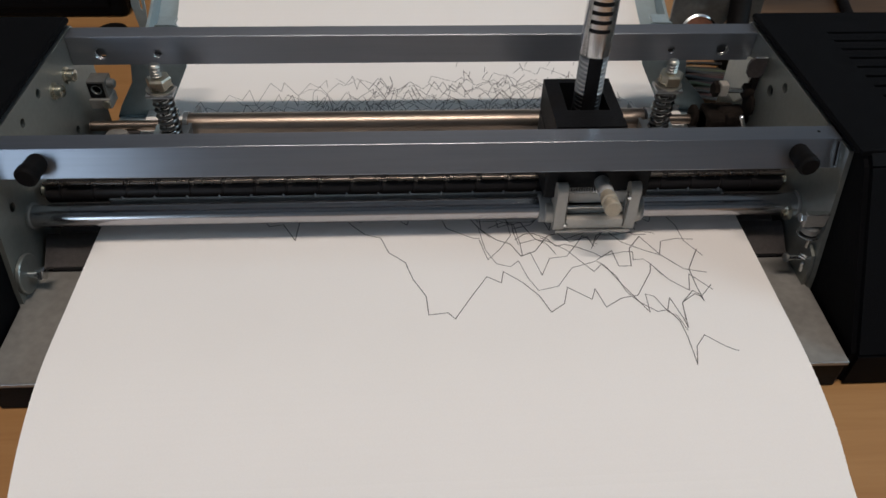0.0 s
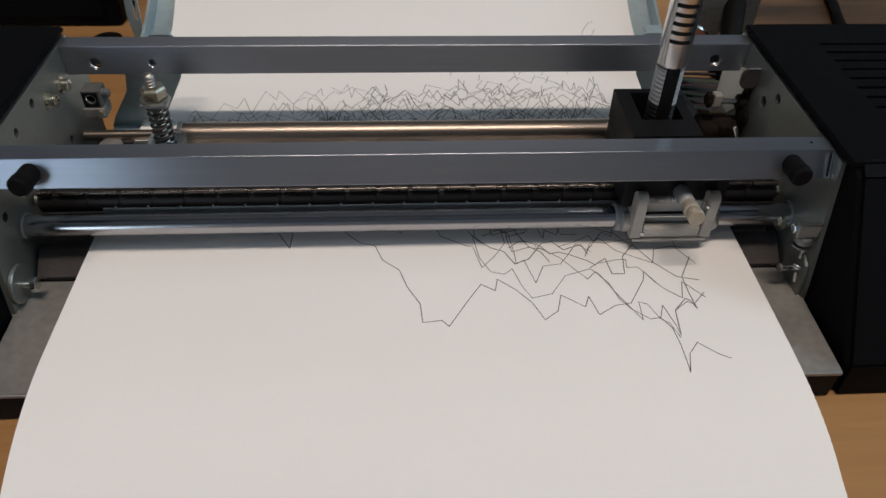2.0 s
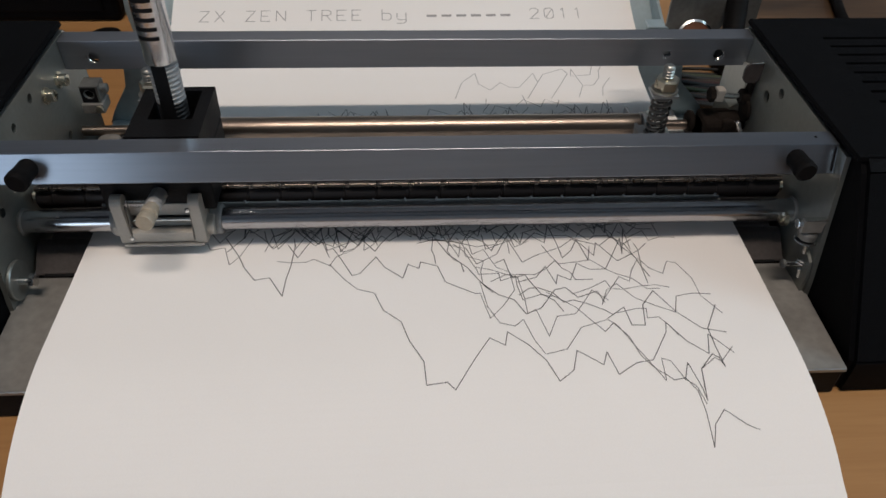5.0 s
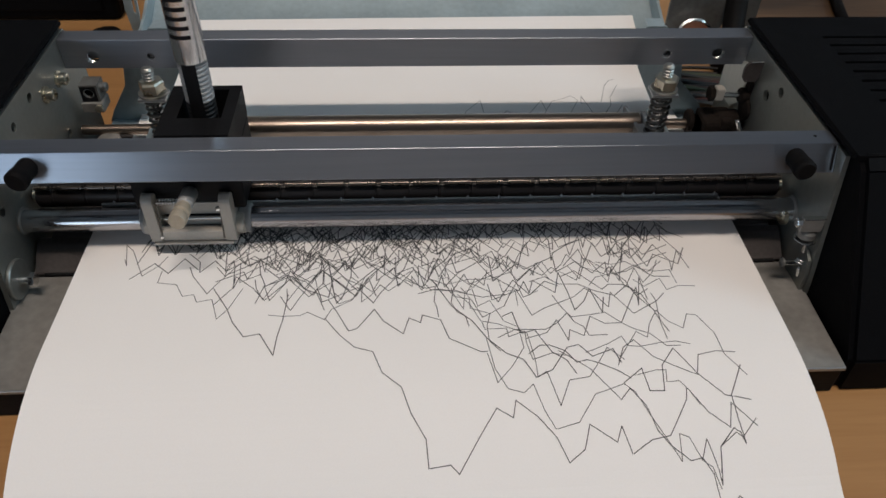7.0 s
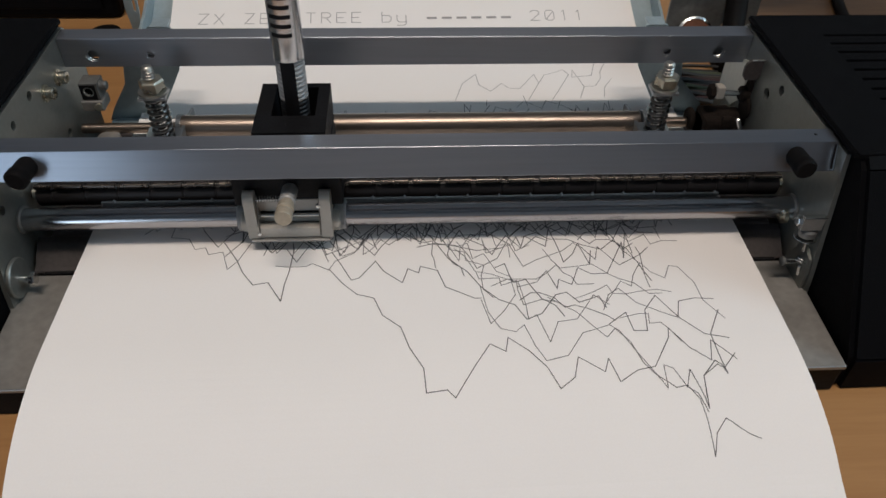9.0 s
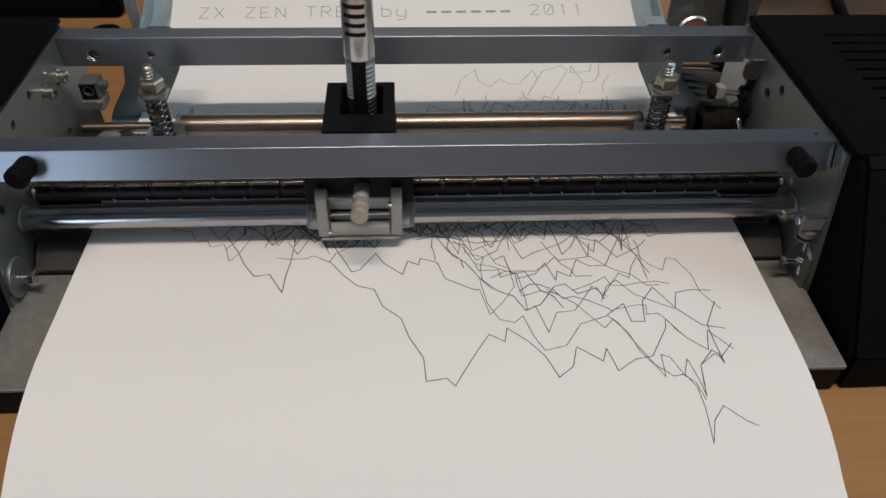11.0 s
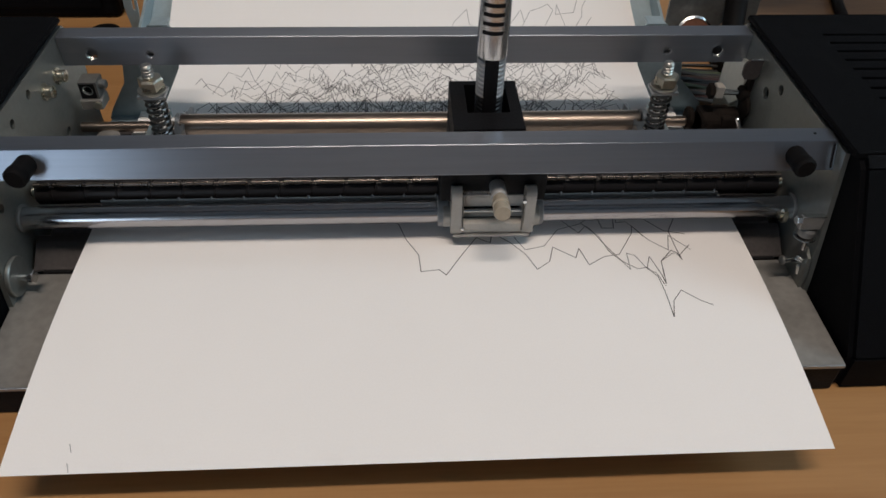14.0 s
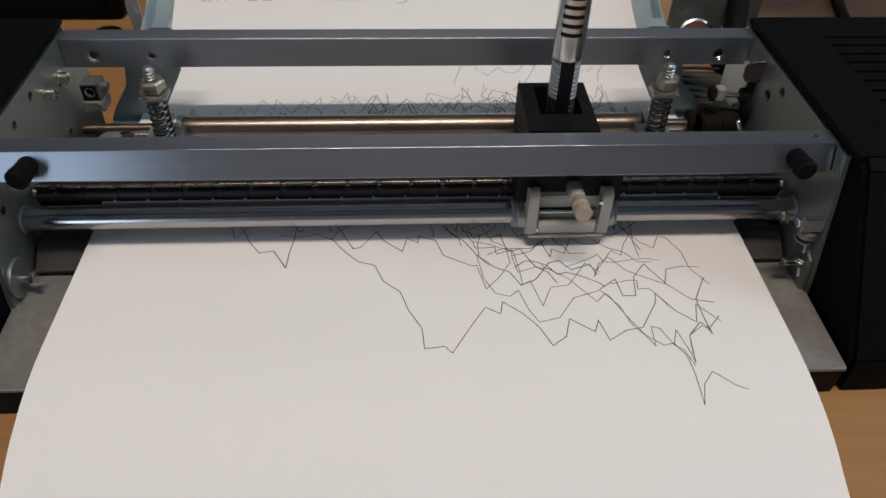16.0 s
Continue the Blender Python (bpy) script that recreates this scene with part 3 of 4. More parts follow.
part("shaft_collar", lathe([(0.5, 0), (3.6, 0), (4.1, 0.5), (4.1, 1.6), (3.4, 2.2), (0.5, 2.2)], (XR - 16.8, 50.6, 6.6), (XR - 30, 50.6, 6.6), 26), BROWN, motor, "", True)
part("gear_case", box(XR - 15.6, XR - 3.0, 41, 53, 0.4, 11.4, 1.6), BROWN, motor)
part("case_lug", box(XR - 9.4, XR - 5.6, 40.2, 43, 8.2, 12.6, 0.8), BROWN, motor)
part("motor_shaft", rod((XR - 1.4, 46.5, 19.6), (XR - 11, 46.5, 20.0), 1.05), BRIGHT, motor, "", True)
part("shaft_sleeve", lathe([(1.2, 0), (2.6, 0.2), (2.9, 1), (2.9, 2.8), (2.2, 3.4), (1.2, 3.4)], (XR - 0.3, 46.5, 19.4), (XR - 9, 46.5, 19.6), 20), BROWN, motor, "", True)
part("nylon_nut", box(XR - 12.9, XR - 9.8, 44.6, 48.4, 18.2, 23.0, 0.5), NYLON, motor, "pale square nylon nut")
part("nut_flange", hexnut((XR - 15.2, 46.5, 20.4), (1, 0, 0), 5.0, 2.0), BROWN, motor)
part("bearing_ring", lathe([(3.4, 0), (4.2, 0.3), (4.2, 1.4), (3.2, 1.8)], (XR - 0.2, 44.5, 15.0), (XR - 3, 44.5, 15.0), 26), BROWN, motor, "", True)
part("shield_plate", sheet([(50, 30), (63, 26), (69.6, 20.5), (69, 9), (56, 9), (50, 15)], [], 0.9, lambda u, v, w: (XR - 0.2 - w, u, v)), PALE, motor, "pale sheet metal shield")
part("shield_strap", sheet([(44.5, 31), (46.4, 30.5), (48.6, 20), (47, 10), (42.5, 8), (44.5, 20)], [], 1.4, lambda u, v, w: (XR - 0.2 - w, u, v)), BROWN, motor)
part("earth_pin", rod((XR - 7.2, 35, 16.2), (XR - 4.8, 34, 10.6), 0.75), BRIGHT, motor, "", True)
tab = sheet([(1.4, 0), (5.2, 0), (6.3, 1.4), (6.3, 7.6), (2.0, 7.6), (0.6, 6.6), (0, 5.0), (0.2, 1.6)], [], 1.0, lambda u, v, w: (XR - 6.4 + u, 43 + w, 27 + v))
hook = part("hook_tab", tab, DECK, right_plate, "rounded zinc hook tab")
# thin bright rod added for the highlight on the tab's top edge
part("hook_edge_glint", rod((XR - 4.6, 43.0, 34.7), (XR - 0.4, 43.0, 34.7), 0.2, None, 10), BRIGHT, hook, "", True)


# ---- the carriage that slides along the chrome rod (built round x = 0) ----
carriage = part("carriage", box(-16.5, 16.5, -7.5, 9, 14.2, 26.5, 0.8), BLACK, plotter, "black plastic pen carriage")
hold = sheet([(-11.4, 8), (11.2, 8), (11.2, 37.4), (-11.4, 37.4)], [[(-6.4, 17.6), (7.4, 17.6), (7.4, 34.8), (-6.4, 34.8)]], 11, lambda u, v, w: (u, v, 19.5 + w))
box(-11.7, 11.5, 7, 36.0, 9, 19.6, 0.5, hold)
holder = part("pen_holder", hold, BLACK, carriage, "open-topped black pen holder block")
for s in (-1, 1):
    part("bushing", rod((s * 13.2, -4, 7.6), (s * 16.8, -4, 7.6), 4.7), GREYNYLON, carriage, "grey plastic bushing on the rod", True)
    rim = lobe(-10.0, 19.6, 2.4, 20, 200, 10) + lobe(-10.8, 6.2, 1.6, 190, 270, 5) + [(-6, 4.6)] + lobe(-4.4, 6.4, 1.8, 270, 350, 4) + [(-3.4, 13), (-6.2, 18)]
    cheek = sheet(rim, [], 3.2, lambda u, v, w: (s * 12.9 - s * w, u, v))
    bmesh.ops.bevel(cheek, geom=[e for e in cheek.edges if e.is_manifold and e.calc_face_angle(0) > 1.2], offset=0.5 * MM, segments=2, affect="EDGES")
    part("frame_cheek", cheek, NYLON, carriage, "milky nylon side cheek", True)
    part("cheek_step", rod((s * 12.6, -7.2, 8.4), (s * 15.2, -7.2, 8.4), 3.4), NYLON, carriage, "", True)
part("frame_bar", box(-10.6, 10.6, -12.2, -8.6, 5.2, 9.2, 0.9), NYLON, carriage, "milky nylon lower cross bar", True)
part("pivot_rod", rod((-10.4, -9.2, 12.0), (10.6, -9.2, 12.0), 0.55), BRIGHT, carriage, "thin bright pivot rod", True)
for s in (-1, 1):
    part("frame_wire", rod((s * 9.2, -12.4, 6.4), (s * 9.4, -10.2, 18.6), 0.26), SPRING, carriage, "", True)
    part("wire_end", lathe([(0.4, 0), (0.7, 0.2), (0.7, 1.0), (0.3, 1.2)], (s * 9.3, -12.5, 7.0 if s < 0 else 17.6), (s * 9.3, -12.5, 30), 12), BRIGHT, carriage, "", True)
part("frame_back", box(-9.7, 9.7, -7.9, -7.3, 12.5, 17.0, 0.3), NYLON, carriage)
part("frame_step", box(-9.7, 9.7, -8.4, -7.3, 8.6, 10.4, 0.3), NYLON, carriage)
part("foot_strip", box(-12.2, 11.8, -12.9, -8.8, 4.3, 5.0, 0.15), PLATE, carriage)
part("spring", coil((-9.2, -9.6, 18.9), (0.5, -9.6, 18.9), 1.05, 0.16, 12, None, 10, 4), BRIGHT, carriage, "thin tension spring", True)
part("knob_collar", lathe([(2.1, 0), (2.4, 0.5), (2.4, 7.5), (2.0, 8)], (1.0, -8, 21.2), (0.8, -26, 23.6), 28), GREYNYLON, carriage, "grey plastic knob collar", True)
knob = part("thumb_knob", lathe([(2.0, 8.0), (2.0, 9), (2.4, 9.4), (2.5, 9.8), (2.5, 12), (2.0, 12.4), (2.0, 13), (2.4, 13.4), (2.55, 14), (2.55, 16.2), (2.3, 16.6), (0, 16.6)], (1.0, -8, 21.2), (0.8, -26, 23.6), 28), KNOB, carriage, "aged ivory thumb knob", True)

# ---- the pen, standing in the holder (built round x = 0) ----
pen = thing("marker_pen", "silver barrelled marker pen with black rings standing in the carriage", "pen")
PX, PY = 0.8, 23.0
part("barrel", lathe([(4.4, 48.2), (4.75, 48.5), (4.85, 50.5), (4.85, 128), (4.2, 134), (0, 134)], (PX, PY, 0), (PX, PY, 1), 40), PEN, pen, "satin silver barrel", True)
def ribs(z0, n):
    rows = [(4.0, z0), (4.55, z0 + 0.1)]
    for k in range(n):
        z = z0 + 0.5 + k * 1.55
        rows += [(4.55, z), (4.2, z + 0.4), (4.2, z + 0.9), (4.55, z + 1.2)]
    return rows + [(4.55, z0 + 0.3 + n * 1.55), (3.9, z0 + 0.5 + n * 1.55)]


part("grip", lathe(ribs(34.7, 8), (PX, PY, 0), (PX, PY, 1), 36), GLASS, pen, "smoky ribbed grip section", True)
# lower half of the grip; the holder's shade is put into its black colour
part("shaded_grip", lathe(ribs(22.3, 8), (PX, PY, 0), (PX, PY, 1), 36), SHADED_GRIP, pen, "lower ribbed grip, coloured black for the shade inside the holder", True)


def arc_band(z0, z1, r, a0, a1, bm=None):
    own = bmesh.new()
    n = 20
    cols = []
    for i in range(n + 1):
        u = radians(a0 + (a1 - a0) * i / n)
        cols.append([own.verts.new(Vector((PX + rr * math.cos(u), PY + rr * math.sin(u), z)) * MM) for rr, z in ((r, z0), (r, z1), (r - 0.4, z1), (r - 0.4, z0))])
    for p, q in zip(cols, cols[1:]):
        for k in range(4):
            own.faces.new((p[k], p[(k + 1) % 4], q[(k + 1) % 4], q[k]))
    own.faces.new(cols[0])
    own.faces.new(cols[-1])
    return merge(bm, own)


part("ink_window", arc_band(22.5, 48.1, 4.62, -122, -66), BLACK, pen, "black ink seen through the grip", True)
for k in range(9):
    part("ring_mark", arc_band(56.7 + k * 2.88, 57.95 + k * 2.88, 4.9, -140, -60), BLACK, pen, "black ring mark", True)
part("nib", lathe([(2.4, 22.4), (1.6, 9), (0.5, 3), (0.3, 0.7), (0, 0.7)], (PX, PY, 0), (PX, PY, 1), 20), BLACK, pen, "", True)

# ---- things behind the plotter ----
case = thing("equipment_case", "black plastic equipment case standing behind the plotter", "case")
part("shell", box(-520, -150, 192, 420, TABLE, 70, 3), COVER, case)
part("front_panel", box(-512, -157, 190.4, 192.2, TABLE + 6, 62, 1), COVER, case)
foot = thing("rubber_foot", "round black rubber foot lying on the desk", "foot")
part("disc", lathe([(6.5, 0), (7.5, 0.6), (7.5, 2.4), (6.2, 3), (0, 3)], (-153, 174, TABLE), (-153, 174, TABLE + 9), 28), RUBBER, foot, "", True)

board = thing("wooden_board", "dark brown wooden board lying on the desk behind the plotter", "board")
part("plank", box(158, 520, 168, 420, TABLE, TABLE + 3.2, 0.6), DARKWOOD, board)

bracket = part("rear_bracket", sheet([(108, 9), (146, 9), (146, 40), (112, 40), (108, 30)], [circle(134, 17, 2.6)], 1.4, lambda u, v, w: (u, 104 + w, v)), DARKPLATE, plotter, "dull dark metal rear bracket")
wheel = part("rear_wheel", lathe([(0, 0), (7.6, 0), (8.0, 0.4), (8.0, 1.6), (7.0, 2.0), (6.8, 1.2), (0, 1.2)], (118.5, 98, 16), (118.5, 84, 23), 40), BRIGHT, plotter, "small wheel with a copper face", True)
part("wheel_face", lathe([(0, 0), (6.7, 0), (6.7, 0.5), (0, 0.5)], (118.5, 96.7, 16.65), (118.5, 84, 23), 30), COPPER, wheel, "", True)
clip = sheet([(0, 0), (4, 0), (5, 4), (3.6, 8), (5.2, 12), (4, 16), (0.6, 16), (-0.6, 11), (0.8, 7), (-0.8, 3)], [circle(2.2, 12.5, 1.0), circle(2.2, 3.5, 1.0)], 1.2, lambda u, v, w: (116.0 + u, 112 + w, 14 + v))
part("spring_clip", clip, ZINC, plotter, "small bent zinc spring clip")


def cable(name, points, r, mat, parent=None, label="", category="cable"):
    cu = bpy.data.curves.new(name, "CURVE")
    cu.dimensions, cu.bevel_depth, cu.bevel_resolution, cu.resolution_u = "3D", r * MM, 3, 8
    sp = cu.splines.new("BEZIER")
    sp.bezier_points.add(len(points) - 1)
    for p, c in zip(sp.bezier_points, points):
        p.co = Vector(c) * MM
        p.handle_left_type = p.handle_right_type = "AUTO"
    cu.materials.append(mat)
    tmp = bpy.data.objects.new(name, cu)
    me = bpy.data.meshes.new_from_object(tmp)
    bpy.data.objects.remove(tmp)
    ob = new(name, me)
    ob.parent = parent
    if label:
        tagged(ob, label, "" if parent else category)
    return ob


for k in range(15):
    yw = 131 - 2.05 * k
    tint = (1, 2, 1, 3, 0, 1, 1, 0, 2, 1, 3, 1, 0, 1, 1)[k]
    cable("wire", [(100, yw + 2.0, TABLE + 1.2 + 0.5 * (k % 2)), (124, yw + 0.6 * (k % 3), TABLE + 1.5 + 0.8 * (k % 3)), (142, yw - 0.5, TABLE + 1.3), (190, yw - 6 + 2 * (k % 4), TABLE + 1.2)], 1.3, WIRE[tint], plotter, ("red", "black", "green", "brown")[tint] + " insulated wire")
cable("loose_wire", [(112, 140, TABLE + 1.0), (128, 137.5, TABLE + 1.2), (146, 132, TABLE + 3.6), (180, 126, TABLE + 2)], 0.8, WIRE[1], plotter, "thin black wire crossing the bundle")
part("cable_block", box(149, 166, 128, 146, TABLE + 0.2, TABLE + 8, 1.0), BROWN, plotter, "small dark brown cable block")
cable("power_cable", [(275, 430, TABLE + 5.9), (252, 270, TABLE + 5.9), (241, 208, TABLE + 5.9), (234, 183, TABLE + 5.9), (228, 140, TABLE + 3.4), (230, 90, TABLE + 2.6), (236, 20, TABLE + 2.6)], 2.6, RUBBER, None, "thick black cable lying over the dark board")
cable("motor_cable", [(129, 82, 16), (131, 90, 22), (134, 99, 28), (139, 116, 36), (146, 160, 50)], 4.4, RUBBER, plotter, "thick black cable bending away behind the frame")


# ---- the drawing: zigzag branches of a tree, in millimetres across and along the sheet ----
def stroke(text):
    return [tuple(float(c) for c in p.split(",")) for p in text.split()]


BRANCHES = [
    stroke("-27.3,-23 -22.5,-16.3 -18.3,-11.9 -13.2,-10.2 -10.6,-3.2 -5.4,1.4 -3.1,8.9 0.7,16.1 1.2,23.6 6.8,22.9 8.9,25.3 14.5,16.1 19.5,8.4 23.7,11.2 24.8,6.3 30.2,11.2 34.4,16.7 37.2,23.6 41.5,20.3 43.5,13.7 50.1,18.8 51.8,14.5 53.7,22.1 59.2,18.5 64.2,17.6 70.4,7.8 71.3,4.2 75.4,11.4 80.4,16 82.2,9 87.6,15.8"),
    stroke("18.7,-13.8 20.1,-3.5 23.1,2.9 27.3,4.2 30,1.7 32.2,9.7 34.6,14.7 40.9,13.1 46.3,5.3 54.6,2.5 57,4.8 60.4,12.9 66.2,24.5 66.6,17.2 69,18.2 71.5,24.4 73.9,26.2 75.4,31.7"),
    stroke("38.4,-8.9 46.1,-2.7 49.2,1.9 53,7.1 55.9,3.9 59.3,9 61.1,16 63.8,20.1 68.5,24.3 71.6,23.7 74,28 74.6,34 74.7,43.8 76.3,37.6 79.6,33.6 84.4,37.9 87.6,39.6"),
    stroke("71.5,24.1 73.5,18.8 75.4,27.1 75.8,30.8 76.8,21 81.6,17.4 83.2,18.7 87.7,13.8"),
    stroke("76,27.7 76.8,21 81.3,16.1 82.8,17.5 83.6,20.5 83,13.7 82.9,6.8 88,-2.3"),
    stroke("54.2,-3.4 56.8,-9.4 60.4,-12 64.5,-6 70.1,-2.5 75.3,0.3 77.3,-6.2 82.5,-7.3 88,-6.8"),
    stroke("54.6,-4.9 61.8,-15 64.6,-12.8 66.4,-17.8 69.7,-23 72,-18.8 75.8,-15.9 78.4,-21.3 81.1,-20.8 84.3,-13.8 84.8,-6.3 89,0.9"),
    stroke("54.7,2.1 60.4,-2.2 61.2,4.9 65.1,5 66.3,-3 70.8,-8.7 75.5,0.1 81.2,6.7 87.8,8.4"),
    stroke("30.1,-13.5 36.1,-15.4 39.7,-20.2 41.9,-12.4 42.9,-16.3 46.6,-14 49.7,-21.3 53.4,-18.4 58.4,-18.5 66.1,-32.7 65.1,-25.2 68,-36.9 68.3,-27.5"),
    stroke("-60.9,-35.8 -58.6,-32.1 -55.7,-27.4 -53.3,-22.1 -49.5,-16.7 -45.1,-17.6 -40.5,-9.7 -40.1,-16.8 -39.2,-22.3 -38.6,-32.7"),
    stroke("-43.5,-24.7 -39.4,-24.1 -34.4,-24.2 -32.4,-25.5 -27.2,-22.4 -25.5,-26.4 -19.8,-29.8 -13.2,-40.6"),
    stroke("-77.8,-43.8 -78.1,-38.8 -72.3,-37.9 -69.6,-33 -66.4,-33.6 -65,-30.5 -60.7,-31.5 -58.1,-23.6 -55.4,-27.4 -52.4,-35.6"),
    stroke("-90.3,-49.3 -89.2,-46.7 -91.4,-56.1 -88.7,-53.3 -83.4,-41.9 -79.2,-46.4 -77.4,-50.3"),
    stroke("-26.5,-30 -23.8,-25.2 -20.2,-17.9 -17.8,-18.7 -13,-26 -10.4,-21.4 -4.7,-16.3 -3,-22.3 0.3,-20.4 0.9,-23.3 6.1,-21.3 8.2,-14.2 16.7,-9.2 18.6,-9.2"),
    stroke("4.3,-37.6 9.7,-26.5 15.2,-20.6 19,-13.8 23.8,-8.4 28.3,-6.2 31.1,-0.4 35.8,-2.5 41,-9.9 44.4,-10.8 47.6,-6.6 53.8,-9 55.2,-4.3"),
    stroke("11.7,-31.2 14.9,-27.5 17.7,-20.5 22.5,-19.2 27.3,-16.8 30.4,-15.6 31.5,-6.1 31.6,-0.4 34.2,-2.1 36.6,8.3 40,0.8 45.6,0 48.9,-4.5 52.3,-9.5 56.3,-5.3"),
    stroke("10.1,-32.5 13,-25.2 13.9,-32.3 16.2,-33.5 17.3,-26.3 21,-28.5 24.3,-20.3 28.2,-17.9 28.9,-10.3 24.9,-4 20.5,1 18.5,-8.5"),
    # thin tops of the crown
    stroke("19.1,-119 22.8,-131.8 29.2,-139.4 29.7,-130.8 34.1,-125.4 39.2,-131.5 42.4,-127.4 46.6,-127.3 54.1,-138.7 55,-131.2"),
    stroke("48.9,-118.5 55,-131.2 58.4,-137.9 63,-139.7 67,-141.9 69.1,-138.2 63.4,-127 58.7,-118.3"),
    stroke("70.4,-119.1 73.7,-128 71.2,-141.5 70,-135.7 78.6,-136.8 82.6,-149.2 85.6,-153.7 87.9,-154.6"),
    stroke("73.7,-128 78.4,-128.2 82,-134.1 83,-140.1 88,-149.5"),
    stroke("80.4,-119.6 82,-126.7 86.6,-134"),
    stroke("-78.5,-82.1 -74.4,-99.4 -68.6,-95.3 -66.6,-103 -62.5,-91.1 -58.6,-108.3 -53.5,-101.4 -53.1,-108.5 -46.4,-97.8 -42.3,-107.5 -38.5,-104 -35.7,-109.8 -35,-104.2"),
    stroke("-70.9,-95.6 -67.7,-91.6 -62.3,-91.4 -57.5,-82.4 -54.4,-99.1 -52.3,-93.1 -50.6,-99.1 -45.9,-90.8 -46.3,-98.7 -42.3,-102.8 -37.5,-101.6 -32.4,-94.3 -33.3,-84.1"),
    stroke("-31.8,-110.9 -26.7,-105.6 -22.9,-110.8 -16.3,-98.6 -11.6,-104.4 -6.1,-101.8 -8.8,-79.5"),
]
rng = random.Random(11)


def room_at(x):
    """How far the crown reaches along the sheet at x: towards the viewer, and away."""
    near = -27 - 0.23 * max(0, -x - 32) - 0.14 * max(0, x + 6) + 5 * noise.noise((x * 0.09, 3.1, 0.5))
    far = (-90 if x < -62 else (-98 if x < -14 else (-108 if x < 20 else -116))) + 6 * noise.noise((x * 0.15, 9.7, 2.5))
    return near, far


def zigzag(x, v, heading, steps):
    """A branch that jumps to and fro across its own line."""
    pts, side, home = [(x, v)], rng.choice((-1, 1)), v
    for _ in range(steps):
        if rng.random() < 0.7:
            side = -side
        lift = side * (1 if math.cos(heading) > 0 else -1)
        if (v - home) * lift > 6.5:
            side = -side
        a = heading + side * rng.uniform(0.55, 1.5)
        d = rng.triangular(2.6, 12.5, 5.0)
        x, v = x + d * math.cos(a), v + d * math.sin(a)
        if not -88 < x < 87:
            break
        pts.append((x, v))
    return pts


for _ in range(238):
    x = rng.uniform(-88, 78)
    near, far = room_at(x)
    v = far + 8 + (near - far - 15) * min(max(rng.gauss(0.54, 0.28), 0.0), 1.0)
    BRANCHES.append(zigzag(x, v, rng.choice((0.1, -0.15, 0.2, math.pi - 0.1, math.pi + 0.15)), rng.randint(6, 13)))



def loose(x, v, heading, steps, swing):
    pts = [(x, v)]
    for _ in range(steps):
        a = heading + rng.choice((-1, 1)) * rng.uniform(0.1, swing)
        d = rng.uniform(2.6, 6.5)
        x, v = min(x + d * math.cos(a), 90), v + d * math.sin(a)
        pts.append((x, v))
    return pts


for x, v, heading, steps in ((-4, -38, 0.75, 7), (2, -36, 0.8, 7), (6, -38, 0.7, 8), (0, -32, 0.6, 6), (10, -34, 0.8, 7), (18, -20, 0.5, 8), (22, -14, 0.3, 9), (24, -22, 0.4, 8), (30, -8, 0.1, 8),
                             (34, -36, 0.2, 8), (44, -38, 0.3, 8), (52, -34, 0.2, 7), (60, -40, 0.4, 6), (66, -36, 0.3, 5), (56, -44, 0.5, 6), (40, -30, 0.1, 9), (70, -30, 0.6, 4), (64, -46, 0.2, 5), (46, -8, 0.5, 8), (58, 0, 0.8, 6)):
    BRANCHES.append(loose(x, v, heading, steps, 1.15))
# steep shoots at the top of the crown
for _ in range(34):
    x = rng.uniform(-50, 82)
    near, far = room_at(x)
    pts = [(x, far + rng.uniform(0, 18))]
    for _ in range(rng.randint(2, 5)):
        a = rng.choice((-1, 1)) * rng.uniform(0.9, 1.5)
        d = rng.uniform(4, 12)
        x, v = x + d * math.cos(a) * rng.choice((-0.6, 1)), pts[-1][1] + d * math.sin(a)
        if not far - 4 < v < far + 32:
            break
        pts.append((x, v))
    if len(pts) > 1:
        BRANCHES.append(pts)

# caption drawn in single strokes: each letter on a grid of 4 by 6
LETTERS = {
    "Z": ["0,6 4,6 0,0 4,0"], "X": ["0,0 4,6", "0,6 4,0"], "E": ["4,6 0,6 0,0 4,0", "0,3 3,3"], "N": ["0,0 0,6 4,0 4,6"],
    "T": ["0,6 4,6", "2,6 2,0"], "R": ["0,0 0,6 3,6 4,5 4,4 3,3 0,3", "2,3 4,0"], "b": ["0,6 0,0 3,0 4,1 4,3 3,4 0,4"],
    "y": ["0,4 0,1 1,0 4,0", "4,4 4,-1 3,-2 0,-2"], "2": ["0,5 1,6 3,6 4,5 4,4 0,0 4,0"], "0": ["1,0 0,1 0,5 1,6 3,6 4,5 4,1 3,0 1,0", "0.4,0.6 3.6,5.4"], "1": ["1,5 2,6 2,0"],
}
CAPTION = []
BASE_V, CELL = -176.6, 1.0
for i, ch in enumerate("ZX ZEN TREE by        2011"):
    for text in LETTERS.get(ch, []):
        CAPTION.append([(-91.5 + i * 6.80 + x * 1.02, BASE_V - y * CELL) for x, y in stroke(text)])
# the drawer's name, as plain bars
x_bar = -91.5 + 15 * 6.80
NAME_BARS = [[(x_bar + i * 6.80, BASE_V - 2.2), (x_bar + i * 6.80 + 4.4, BASE_V - 2.2)] for i in range(6)]
MARKS = [stroke("-88.5,78.5 -87.6,80.8"), stroke("-87.9,83.6 -87.1,85.8")]

# ---- the sheet of paper, in narrow strips that follow its bend ----
paper = thing("paper_sheet", "white drawing paper with a grey zigzag drawing of a tree", "paper")
STRIPS = 116
LEN = (PAPER_FRONT - PAPER_REAR) / STRIPS


